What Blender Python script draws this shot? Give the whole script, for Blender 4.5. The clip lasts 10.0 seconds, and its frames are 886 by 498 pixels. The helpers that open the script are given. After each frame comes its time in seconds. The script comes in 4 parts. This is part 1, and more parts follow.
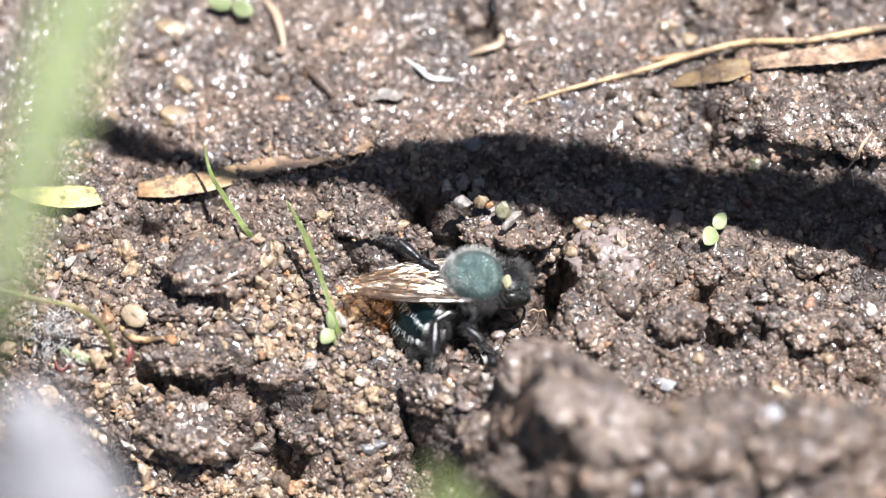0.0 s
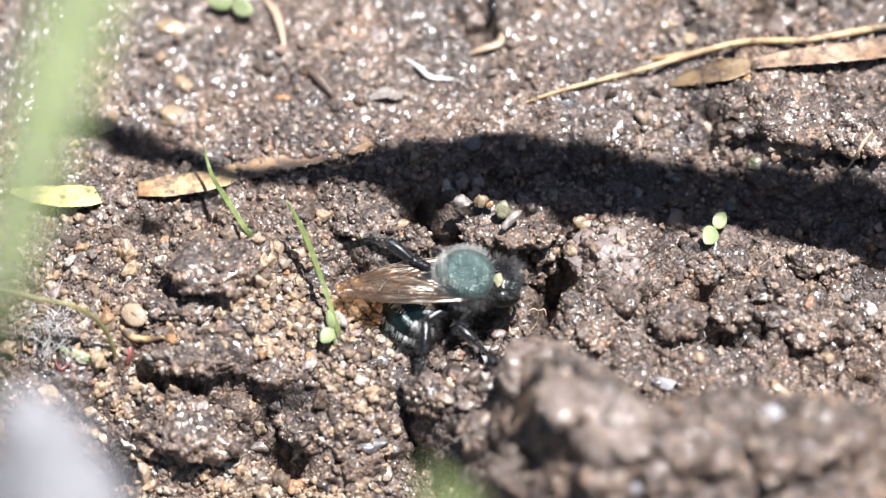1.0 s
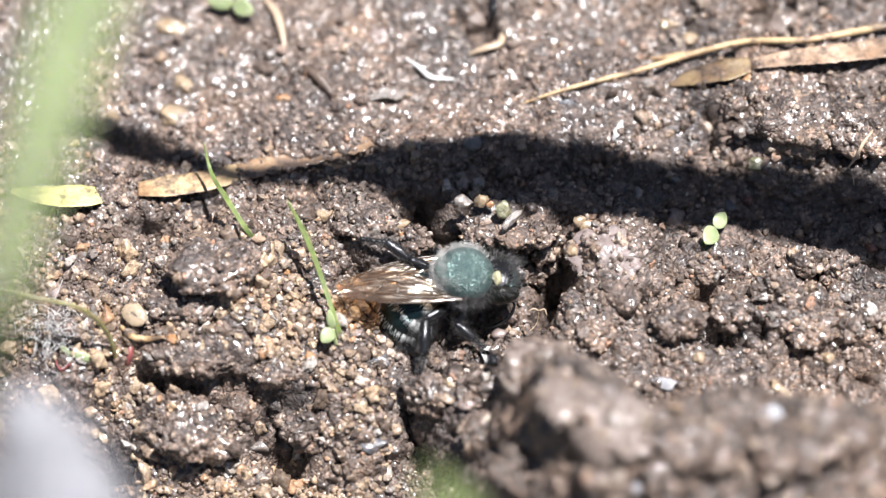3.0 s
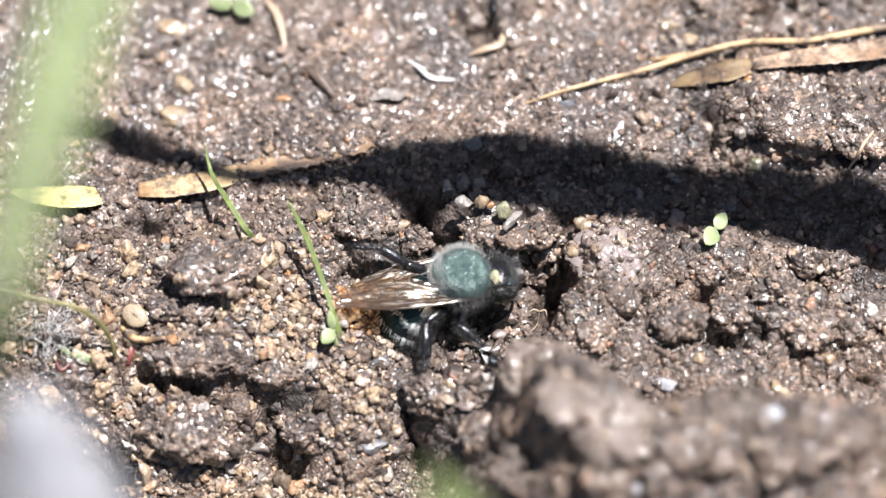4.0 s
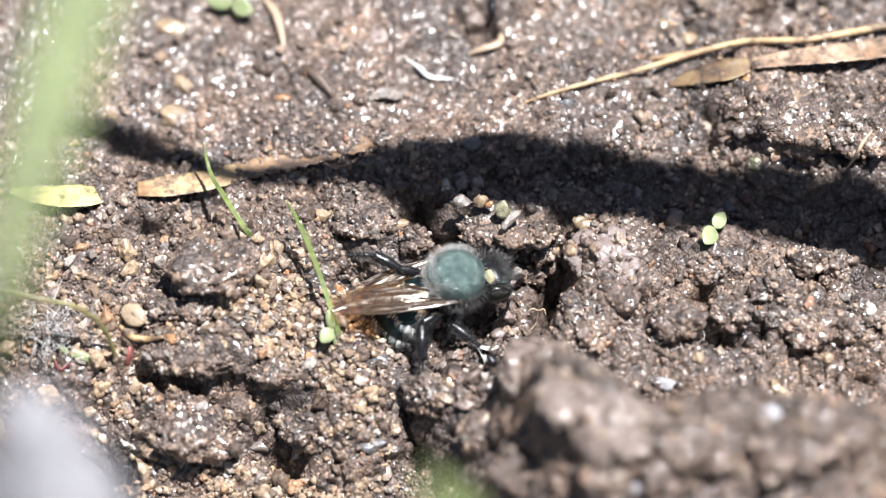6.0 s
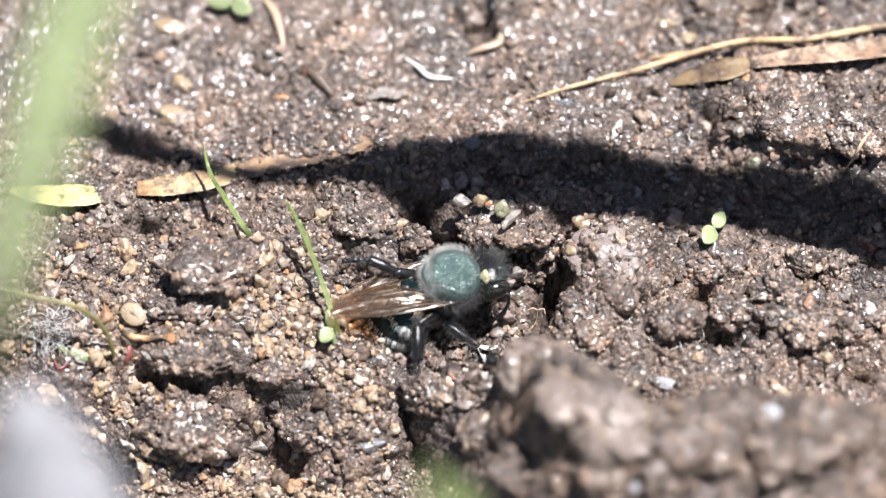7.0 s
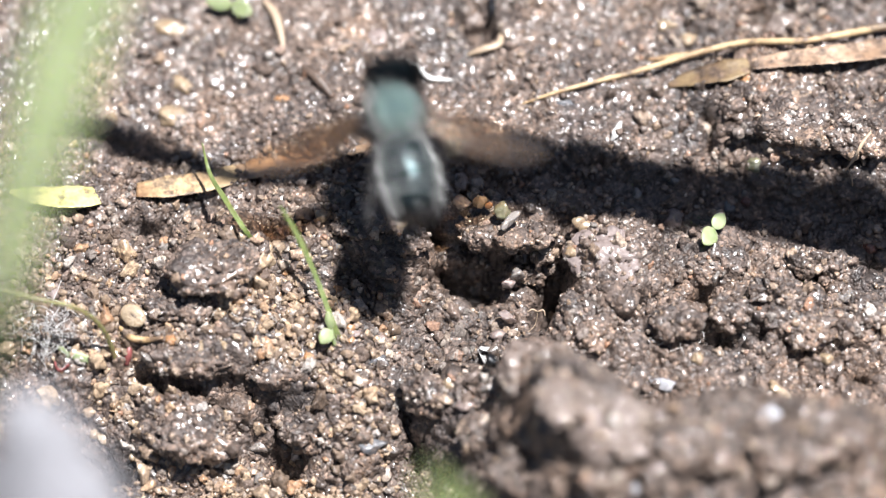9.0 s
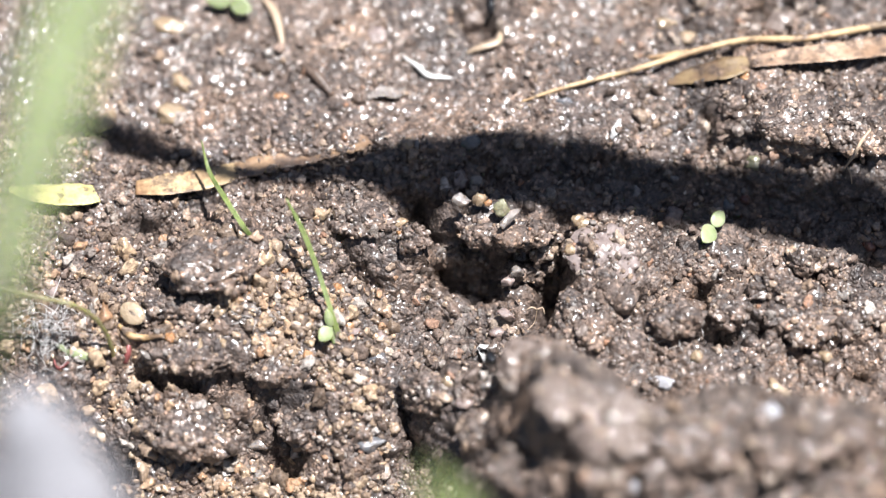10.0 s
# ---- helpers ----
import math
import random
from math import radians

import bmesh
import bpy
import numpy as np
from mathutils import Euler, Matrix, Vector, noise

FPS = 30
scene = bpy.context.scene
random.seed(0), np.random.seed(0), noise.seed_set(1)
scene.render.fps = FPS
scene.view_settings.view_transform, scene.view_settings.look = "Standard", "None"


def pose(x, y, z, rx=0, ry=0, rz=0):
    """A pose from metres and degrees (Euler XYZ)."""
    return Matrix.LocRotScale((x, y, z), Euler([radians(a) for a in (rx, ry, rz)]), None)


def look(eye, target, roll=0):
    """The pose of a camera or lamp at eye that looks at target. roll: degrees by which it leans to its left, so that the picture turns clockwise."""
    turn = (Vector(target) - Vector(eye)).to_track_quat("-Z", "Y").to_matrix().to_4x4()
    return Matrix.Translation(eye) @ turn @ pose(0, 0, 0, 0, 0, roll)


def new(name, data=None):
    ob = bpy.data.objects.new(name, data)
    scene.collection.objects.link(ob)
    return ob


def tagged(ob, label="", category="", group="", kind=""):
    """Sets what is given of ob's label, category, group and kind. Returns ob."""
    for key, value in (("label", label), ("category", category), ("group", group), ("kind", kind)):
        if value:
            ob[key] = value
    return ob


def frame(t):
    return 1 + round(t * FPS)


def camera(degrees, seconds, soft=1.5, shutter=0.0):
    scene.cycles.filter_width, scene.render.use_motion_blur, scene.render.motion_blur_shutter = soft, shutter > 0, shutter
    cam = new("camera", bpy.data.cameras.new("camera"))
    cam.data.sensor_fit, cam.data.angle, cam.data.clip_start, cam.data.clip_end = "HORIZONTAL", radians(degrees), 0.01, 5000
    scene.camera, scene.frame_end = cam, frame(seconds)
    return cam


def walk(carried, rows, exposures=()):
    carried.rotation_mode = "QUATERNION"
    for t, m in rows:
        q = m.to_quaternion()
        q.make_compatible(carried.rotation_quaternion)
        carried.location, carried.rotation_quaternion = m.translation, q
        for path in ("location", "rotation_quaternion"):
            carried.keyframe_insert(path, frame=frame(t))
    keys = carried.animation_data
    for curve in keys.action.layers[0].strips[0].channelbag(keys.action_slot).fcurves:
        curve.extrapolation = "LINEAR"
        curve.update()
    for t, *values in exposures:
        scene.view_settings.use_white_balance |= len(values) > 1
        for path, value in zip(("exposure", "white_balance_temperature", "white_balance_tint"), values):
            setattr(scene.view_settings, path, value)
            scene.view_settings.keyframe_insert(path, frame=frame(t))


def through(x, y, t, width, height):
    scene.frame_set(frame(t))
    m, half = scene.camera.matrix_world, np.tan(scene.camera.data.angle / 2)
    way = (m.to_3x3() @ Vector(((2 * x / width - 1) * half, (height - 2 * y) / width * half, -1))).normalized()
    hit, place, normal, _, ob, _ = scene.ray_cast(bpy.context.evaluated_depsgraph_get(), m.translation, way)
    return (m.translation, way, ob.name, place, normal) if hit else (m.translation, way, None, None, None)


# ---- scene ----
MM = 0.001

# ---- camera: a macro lens on a hand-steadied support ----
cam = camera(12.0, 10.0, soft=1.2, shutter=0.5)
EYE = (0.0, -0.15106, 0.18002)
cam.data.dof.use_dof = True
cam.data.dof.focus_distance = 0.2341
cam.data.dof.aperture_fstop = 16.5


def held(right, down):
    """The camera's pose, turned by these small angles (in thousandths of a degree) as the support sways."""
    return look(EYE, (0, 0, 0)) @ pose(0, 0, 0, 0.001 * down, 0.001 * right, 0)


walk(cam, [(t, held(a, b)) for t, a, b in [
                                          (0, -10.7, 0), (0.5, -10.7, -7.6), (1, -10.7, -10), (1.5, -10.7, -13.8), (2, -10.7, -9.2), (2.5, -8.4, -17.6), (2.7, -8, -15), (3.8, 0, -2), (4, 0, 0), (4.5, 0, 0), 
                                          (5, -4.6, 1.5), (5.5, -10.7, -3.8), (7, -23, -18.3), (7.5, -23, -10.7), (8, -23, -3), (8.5, -23, -3), (9, -24, 0), (9.5, -32, 13), (10, -34, -30)]])

# ---- sky and sun ----
SUN_HIGH, SUN_TURN = 76.0, 108.0
TO_SUN = Vector((math.sin(radians(SUN_TURN)) * math.cos(radians(SUN_HIGH)),
                 math.cos(radians(SUN_TURN)) * math.cos(radians(SUN_HIGH)), math.sin(radians(SUN_HIGH))))
world = bpy.data.worlds.new("sky")
scene.world = world
world.use_nodes = True
sky = world.node_tree.nodes.new("ShaderNodeTexSky")
sky.sky_type, sky.sun_disc = "NISHITA", False
sky.sun_elevation, sky.sun_rotation = radians(SUN_HIGH), radians(SUN_TURN)
world.node_tree.nodes["Background"].inputs["Strength"].default_value = 0.028
world.node_tree.links.new(sky.outputs["Color"], world.node_tree.nodes["Background"].inputs["Color"])
sun = new("sun", bpy.data.lights.new("sun", "SUN"))
sun.data.energy, sun.data.angle, sun.data.color = 5.5, radians(0.53), (0.99, 0.98, 0.99)
sun.matrix_world = look(TO_SUN * 2.0, (0, 0, 0))
scene.view_settings.exposure = 1.30


# ---- materials ----
class Mix:
    """A small helper that strings nodes together."""

    def __init__(self, name):
        self.mat = bpy.data.materials.new(name)
        self.mat.use_nodes = True
        self.tree = self.mat.node_tree
        self.shader = self.tree.nodes["Principled BSDF"]
        self.where = self.tree.nodes.new("ShaderNodeTexCoord").outputs["Object"]

    def add(self, kind, **values):
        node = self.tree.nodes.new(kind)
        for key, value in values.items():
            self.plug(node.inputs[key.replace("_", " ")], value)
        return node

    def plug(self, socket, value):
        if isinstance(value, bpy.types.NodeSocket):
            self.tree.links.new(value, socket)
        else:
            socket.default_value = value

    def set(self, name, value):
        self.plug(self.shader.inputs[name], value)
        return self

    def noise(self, size, detail=3.0, rough=0.6, where=None):
        """Noise whose lumps are size millimetres wide."""
        n = self.add("ShaderNodeTexNoise", Vector=where or self.where, Scale=1.0 / (size * MM), Detail=detail, Roughness=rough)
        return n.outputs["Fac"]

    def ramp(self, value, *stops):
        n = self.tree.nodes.new("ShaderNodeValToRGB")
        self.plug(n.inputs["Fac"], value)
        while len(n.color_ramp.elements) < len(stops):
            n.color_ramp.elements.new(0.5)
        for el, (at, colour) in zip(n.color_ramp.elements, stops):
            el.position, el.color = at, (*colour, 1) if isinstance(colour, tuple) else (colour, colour, colour, 1)
        return n.outputs["Color"]

    def blend(self, fac, a, b, mode="MIX"):
        n = self.tree.nodes.new("ShaderNodeMix")
        n.data_type, n.blend_type = "RGBA", mode
        for i, v in ((0, fac), (6, a), (7, b)):
            self.plug(n.inputs[i], (*v, 1) if isinstance(v, tuple) else v)
        return n.outputs[2]

    def bump(self, height, depth, strength=1.0, normal=None):
        n = self.add("ShaderNodeBump", Height=height, Distance=depth * MM, Strength=strength)
        if normal:
            self.plug(n.inputs["Normal"], normal)
        return n.outputs["Normal"]


def fine_sand(m):
    """The smallest grains, each in a cell of its own."""
    bent = m.add("ShaderNodeVectorMath")
    bent.operation = "ADD"
    drift = m.add("ShaderNodeTexNoise", Vector=m.where, Scale=1.0 / (0.3 * MM), Detail=2.0).outputs["Color"]
    small = m.add("ShaderNodeVectorMath")
    small.operation = "SCALE"
    m.plug(small.inputs[0], drift)
    small.inputs["Scale"].default_value = 0.12 * MM
    m.plug(bent.inputs[0], m.where)
    m.plug(bent.inputs[1], small.outputs[0])
    return m.add("ShaderNodeTexVoronoi", Vector=bent.outputs[0], Scale=1.0 / (0.19 * MM))


def soil_colour(m):
    dirt = m.ramp(m.noise(0.8, 5.0, 0.65), (0.25, (0.026, 0.0198, 0.0168)), (0.5, (0.090, 0.068, 0.0568)), (0.75, (0.218, 0.170, 0.145)))
    patch = m.ramp(m.noise(5.0, 3.0), (0.33, (0.50, 0.52, 0.57)), (0.5, (0.92, 0.90, 0.90)), (0.67, (1.28, 1.14, 1.0)))
    tone = m.add("ShaderNodeSeparateColor", Color=fine_sand(m).outputs["Color"]).outputs["Red"]
    sand = m.ramp(tone, (0.0, (0.50, 0.47, 0.45)), (0.45, (0.85, 0.84, 0.83)), (0.75, (1.15, 1.12, 1.08)), (0.92, (1.7, 1.6, 1.45)), (1.0, (2.3, 2.2, 2.1)))
    return m.blend(1.0, m.blend(1.0, dirt, patch, "MULTIPLY"), sand, "MULTIPLY")


def wet_film(m, amount=1.0, size=0.34, depth=0.09):
    """Water over the surface: smooth, drawn into small swellings."""
    m.set("Coat Weight", amount).set("Coat Roughness", 0.18).set("Coat IOR", 1.49)
    m.set("Coat Normal", m.bump(m.noise(size, 1.0, 0.45), depth, 1.0))


def soil_material():
    m = Mix("wet_soil")
    m.set("Base Color", soil_colour(m))
    m.set("Roughness", m.ramp(m.noise(1.6, 3.0), (0.3, 0.45), (0.7, 0.8)))
    grains = m.ramp(fine_sand(m).outputs["Distance"], (0.0, 1.0), (0.75, 0.0))
    fine = m.bump(grains, 0.07, 1.0)
    m.set("Normal", m.bump(m.noise(0.33, 3.0), 0.14, 0.9, fine))
    wet_film(m, m.ramp(m.noise(3.0, 2.0), (0.35, 0.3), (0.62, 0.95)))
    return m.mat


def grain_material(name, chance_from, tan=0.0):
    """Sand grains and crumbs, each in a colour of its own, wet."""
    m = Mix(name)
    if chance_from == "island":
        pick = m.tree.nodes.new("ShaderNodeNewGeometry").outputs["Random Per Island"]
    else:
        pick = m.tree.nodes.new("ShaderNodeObjectInfo").outputs["Random"]
    own = m.ramp(pick, (0.0, (0.065, 0.046, 0.036)), (0.30, (0.125, 0.088, 0.068)), (0.50, (0.19, 0.138, 0.112)), (0.64, (0.20, 0.18, 0.165)), (0.74, (0.27, 0.205, 0.155)),
                 (0.84, (0.31, 0.215, 0.145)), (0.90, (0.36, 0.30, 0.25)), (0.95, (0.27, 0.135, 0.075)), (1.0, (0.45, 0.42, 0.39)))
    if tan:
        own = m.ramp(pick, (0.0, (0.12, 0.085, 0.062)), (0.3, (0.23, 0.165, 0.115)), (0.55, (0.33, 0.245, 0.17)), (0.75, (0.40, 0.30, 0.20)), (0.86, (0.33, 0.19, 0.105)), (0.93, (0.45, 0.39, 0.33)), (1.0, (0.36, 0.33, 0.31)))
    mottle = m.ramp(m.noise(0.22, 5.0, 0.7), (0.32, (0.35, 0.32, 0.30)), (0.66, (1.3, 1.28, 1.25)))
    m.set("Base Color", m.blend(1.0, own, mottle, "MULTIPLY"))
    m.set("Roughness", m.ramp(m.noise(0.5, 2.0), (0.3, 0.4), (0.7, 0.7)))
    m.set("Normal", m.bump(m.noise(0.12, 4.0, 0.65), 0.10, 1.0))
    wet_film(m, 1.0, 0.24, 0.07)
    return m.mat


def stone_material(name, colour, dark=0.6, rough=0.3, clear=0.0, muddy=0.5, wet=0.8, swell=0.24):
    m = Mix(name)
    light = tuple(min(1.0, c * 1.15) for c in colour)
    own = m.ramp(m.noise(0.35, 4.0), (0.28, tuple(c * dark for c in colour)), (0.5, colour), (0.75, light))
    smear = m.ramp(m.noise(0.55, 4.0, 0.65), (0.52 - 0.1 * muddy, 0.0), (0.72 - 0.1 * muddy, muddy))
    m.set("Base Color", m.blend(smear, own, soil_colour(m)))
    m.set("Roughness", m.ramp(m.noise(0.6, 2.0), (0.3, rough * 0.8), (0.7, rough * 1.6)))
    m.set("Normal", m.bump(m.noise(0.14, 4.0, 0.65), 0.08, 0.9))
    m.set("Subsurface Weight", clear)
    m.set("Subsurface Radius", (0.4 * MM, 0.3 * MM, 0.2 * MM))
    m.set("Subsurface Scale", 1.0)
    wet_film(m, wet, swell, 0.07)
    return m.mat


def straw_material(name, pale, brown, spots=0.5, wet=0.0):
    """Dead grass: fibres along the blade, with brown rot."""
    m = Mix(name)
    rot = m.noise(1.8, 4.0)
    fibre = m.noise(0.25, 4.0, 0.7)
    base = m.ramp(rot, (spots - 0.12, brown), (spots + 0.08, pale))
    base = m.blend(m.ramp(m.noise(1.1, 5.0, 0.65), (0.5, 0.0), (0.62, 0.85)), base, soil_colour(m))
    m.set("Base Color", m.blend(0.8, base, m.ramp(fibre, (0.3, (0.55, 0.5, 0.42)), (0.7, (1.15, 1.1, 1.05))), "MULTIPLY"))
    m.set("Roughness", 0.5)
    m.set("Normal", m.bump(fibre, 0.06, 0.8))
    if wet:
        wet_film(m, wet)
    return m.mat


def leaf_material(name, pale, deep, through=0.3):
    m = Mix(name)
    m.set("Base Color", m.ramp(m.noise(0.8, 4.0), (0.3, deep), (0.7, pale)))
    m.set("Roughness", 0.42)
    m.set("Subsurface Weight", through)
    m.set("Subsurface Radius", (0.5 * MM, 0.8 * MM, 0.2 * MM))
    m.set("Subsurface Scale", 1.0)
    m.set("Normal", m.bump(m.noise(0.15, 3.0), 0.02, 0.6))
    return m.mat


def plain_material(name, colour, rough=0.4, metal=0.0, size=0.2, depth=0.02, shade=0.7):
    m = Mix(name)
    m.set("Base Color", m.ramp(m.noise(size * 2, 3.0), (0.3, tuple(c * shade for c in colour)), (0.7, colour)))
    m.set("Roughness", rough).set("Metallic", metal)
    m.set("Normal", m.bump(m.noise(size, 3.0), depth, 0.8))
    return m.mat


def teal_material(name, deep, pale, rough, pits):
    """Green-blue metallic chitin, densely pitted."""
    m = Mix(name)
    m.set("Base Color", m.ramp(m.noise(0.6, 3.0), (0.3, deep), (0.7, pale)))
    m.set("Metallic", 0.6).set("Roughness", rough)
    cells = m.add("ShaderNodeTexVoronoi", Vector=m.where, Scale=1.0 / (0.085 * MM)).outputs["Distance"]
    m.set("Normal", m.bump(cells, pits, 1.0))
    return m.mat


def wing_material():
    """A thin smoky film with a gloss, wrinkled along its cells."""
    m = Mix("wing_film")
    ribs = m.add("ShaderNodeMapping", Vector=m.where, Scale=(0.13, 1.5, 1.0)).outputs["Vector"]
    m.wrinkle = m.bump(m.noise(0.38, 2.0, 0.5, ribs), 0.17, 1.0)
    tint = m.ramp(m.noise(1.5, 3.0), (0.35, (0.66, 0.57, 0.47)), (0.65, (0.84, 0.78, 0.70)))
    clear = m.add("ShaderNodeBsdfTransparent", Color=tint)
    gloss = m.add("ShaderNodeBsdfGlossy", Color=(0.13, 0.127, 0.12, 1), Roughness=0.14, Normal=m.wrinkle)
    stain = m.add("ShaderNodeBsdfDiffuse", Color=(0.010, 0.006, 0.003, 1))
    film, both = m.tree.nodes.new("ShaderNodeAddShader"), m.tree.nodes.new("ShaderNodeAddShader")
    m.plug(film.inputs[0], clear.outputs[0])
    m.plug(film.inputs[1], gloss.outputs[0])
    m.plug(both.inputs[0], film.outputs[0])
    m.plug(both.inputs[1], stain.outputs[0])
    m.plug(m.tree.nodes["Material Output"].inputs["Surface"], both.outputs[0])
    return m.mat


SOIL = soil_material()
GRAINS = grain_material("sand_grains", "island")
TAN_GRAINS = grain_material("tan_sand", "island", 1.0)
GRAIN = grain_material("sand_grain", "object")
CLOD = stone_material("caked_clod", (0.17, 0.13, 0.11), 0.55, 0.4)
QUARTZ = stone_material("pale_quartz", (0.195, 0.172, 0.157), 0.6, 0.2, 0.4)
DRY_CLOD = stone_material("dull_clod", (0.165, 0.127, 0.108), 0.55, 0.45, 0.0, 0.6, 0.7, 0.4)
PINK_CLOD = stone_material("pinkish_clod", (0.19, 0.15, 0.138), 0.55, 0.4)
TAN = stone_material("tan_stone", (0.28, 0.205, 0.13), 0.75, 0.3, 0.2)
ORANGE = stone_material("orange_stone", (0.30, 0.155, 0.07), 0.7, 0.3, 0.2)
SLATE = stone_material("slate_stone", (0.10, 0.102, 0.11), 0.7, 0.2)
OLIVE = stone_material("olive_stone", (0.20, 0.195, 0.12), 0.7, 0.25, 0.3)
PINK = stone_material("pinkish_stone", (0.22, 0.17, 0.155), 0.7, 0.3, 0.2)
RED = stone_material("red_stone", (0.15, 0.06, 0.045), 0.6, 0.25)
WHITE_STONE = stone_material("white_stone", (0.27, 0.27, 0.29), 0.75, 0.45, 0.0, 0.3, 0.0)
SEED = stone_material("seed_coat", (0.27, 0.205, 0.135), 0.8, 0.4, 0.1, 0.0, 0.3)
STRAW = straw_material("pale_straw", (0.46, 0.34, 0.20), (0.20, 0.115, 0.06), 0.46)
ROTTEN = straw_material("rotten_straw", (0.29, 0.19, 0.115), (0.12, 0.075, 0.05), 0.5, 0.9)
DARK_WOOD = straw_material("rotten_wood", (0.15, 0.11, 0.09), (0.06, 0.042, 0.035), 0.5)
BROWN_STRAW = straw_material("brown_straw", (0.40, 0.27, 0.14), (0.17, 0.095, 0.05), 0.5)
PINK_STRAW = straw_material("pinkish_straw", (0.37, 0.27, 0.20), (0.25, 0.165, 0.11), 0.47)
OCHRE_STRAW = straw_material("ochre_straw", (0.21, 0.155, 0.085), (0.14, 0.095, 0.06), 0.5)
YELLOW_STRAW = straw_material("yellowing_leaf", (0.55, 0.52, 0.22), (0.45, 0.25, 0.08), 0.36)
GRASS = leaf_material("fresh_grass", (0.19, 0.23, 0.08), (0.09, 0.12, 0.04))
PALE_GRASS = leaf_material("pale_grass", (0.275, 0.31, 0.175), (0.20, 0.245, 0.12), 0.4)
COTYLEDON = leaf_material("seed_leaf", (0.26, 0.29, 0.165), (0.17, 0.21, 0.095))
DULL_STEM = leaf_material("dull_stem", (0.19, 0.18, 0.08), (0.12, 0.09, 0.045))
FIBRE = plain_material("white_fibre", (0.48, 0.465, 0.45), 0.5)
BRIGHT_FIBRE = plain_material("bright_fibre", (0.50, 0.48, 0.46), 0.4)
ROOT = plain_material("tan_rootlet", (0.36, 0.27, 0.19), 0.45)
RED_SHRED = plain_material("red_shred", (0.24, 0.07, 0.065), 0.4)
BLACK = plain_material("black_chitin", (0.008, 0.008, 0.009), 0.2, 0.0, 0.09, 0.03)
EYE_BLACK = plain_material("eye_glaze", (0.008, 0.009, 0.007), 0.16, 0.0, 0.06, 0.004)
EYE_BLACK.node_tree.nodes["Principled BSDF"].inputs["Specular IOR Level"].default_value = 0.3
TEAL = teal_material("teal_metal", (0.052, 0.090, 0.087), (0.128, 0.185, 0.172), 0.32, 0.07)
DARK_TEAL = teal_material("dark_teal_metal", (0.005, 0.011, 0.0125), (0.013, 0.031, 0.034), 0.24, 0.010)
HEAD_TEAL = teal_material("head_teal_metal", (0.02, 0.042, 0.042), (0.06, 0.105, 0.098), 0.34, 0.04)
PALE_FUR = plain_material("pale_fur", (0.46, 0.45, 0.43), 0.5)
GREY_FUR = plain_material("grey_fur", (0.075, 0.07, 0.07), 0.35)
BLACK_FUR = plain_material("black_fur", (0.05, 0.046, 0.046), 0.4)
WHITE_FUR = plain_material("white_fur", (0.72, 0.72, 0.70), 0.45)
POLLEN = plain_material("yellow_pollen", (0.36, 0.33, 0.20), 0.7, 0.0, 0.08, 0.03)
WING = wing_material()
VEIN = plain_material("dark_vein", (0.05, 0.03, 0.018), 0.3)


# ---- mesh helpers: shapes are (points in millimetres, faces) ----
def mesh_of(name, shape, material, smooth=True):
    points, faces = shape
    me = bpy.data.meshes.new(name)
    points = np.asarray(points, np.float32) * MM
    if isinstance(faces, np.ndarray):
        n, k = faces.shape
        me.vertices.add(len(points))
        me.vertices.foreach_set("co", points.ravel())
        me.loops.add(n * k)
        me.loops.foreach_set("vertex_index", faces.astype(np.int32).ravel())
        me.polygons.add(n)
        me.polygons.foreach_set("loop_start", np.arange(0, n * k, k, dtype=np.int32))
        me.update(calc_edges=True)
    else:
        me.from_pydata(points.tolist(), [], faces)
    me.polygons.foreach_set("use_smooth", np.full(len(me.polygons), smooth))
    me.materials.append(material)
    me.update()
    return me


def part(name, shape, material, parent=None, label="", at=None, smooth=True):
    """One mesh object, under a thing or under a part. at: its pose in the parent's space, in metres."""
    ob = new(name, mesh_of(name, shape, material, smooth))
    ob.parent = parent
    if at is not None:
        ob.matrix_basis = at
    return tagged(ob, label)


def join(*shapes):
    points, faces = [], []
    for p, f in shapes:
        faces += [tuple(int(i) + len(points) for i in q) for q in f]
        points += [tuple(v) for v in np.asarray(p)]
    return np.array(points), faces


def ico(level):
    bm = bmesh.new()
    bmesh.ops.create_icosphere(bm, subdivisions=level, radius=1.0)
    bm.verts.index_update()
    p = np.array([v.co[:] for v in bm.verts])
    f = np.array([[v.index for v in q.verts] for q in bm.faces])
    bm.free()
    return p, f


ICO = {k: ico(k) for k in (1, 2, 3, 4, 5)}


def pebble_shape(rx, ry, rz, seed, level=3, rough=0.22, cuts=5, low=0.55):
    """A worn stone: a ball with flats knocked off and an uneven skin."""
    p, f = ICO[level]
    rng = np.random.RandomState(seed)
    p = p.copy()
    for _ in range(cuts):
        n = rng.normal(size=3)
        n /= np.linalg.norm(n)
        d = p @ n
        over = np.maximum(d - rng.uniform(low, low + 0.23), 0)
        p -= np.outer(over * 0.9, n)
    shift = rng.uniform(-50, 50, 3)
    wob = np.array([noise.fractal(Vector(v * 1.3 + shift), 0.8, 2.0, 3) for v in p])
    p = p * (1 + rough * wob)[:, None]
    return p * (rx, ry, rz), f


def frames_along(path, up=(0, 0, 1)):
    path = np.asarray(path, float)
    t = np.gradient(path, axis=0)
    t /= np.linalg.norm(t, axis=1)[:, None] + 1e-9
    side = np.cross(t, up)
    side /= np.linalg.norm(side, axis=1)[:, None] + 1e-9
    return path, t, side, np.cross(side, t)


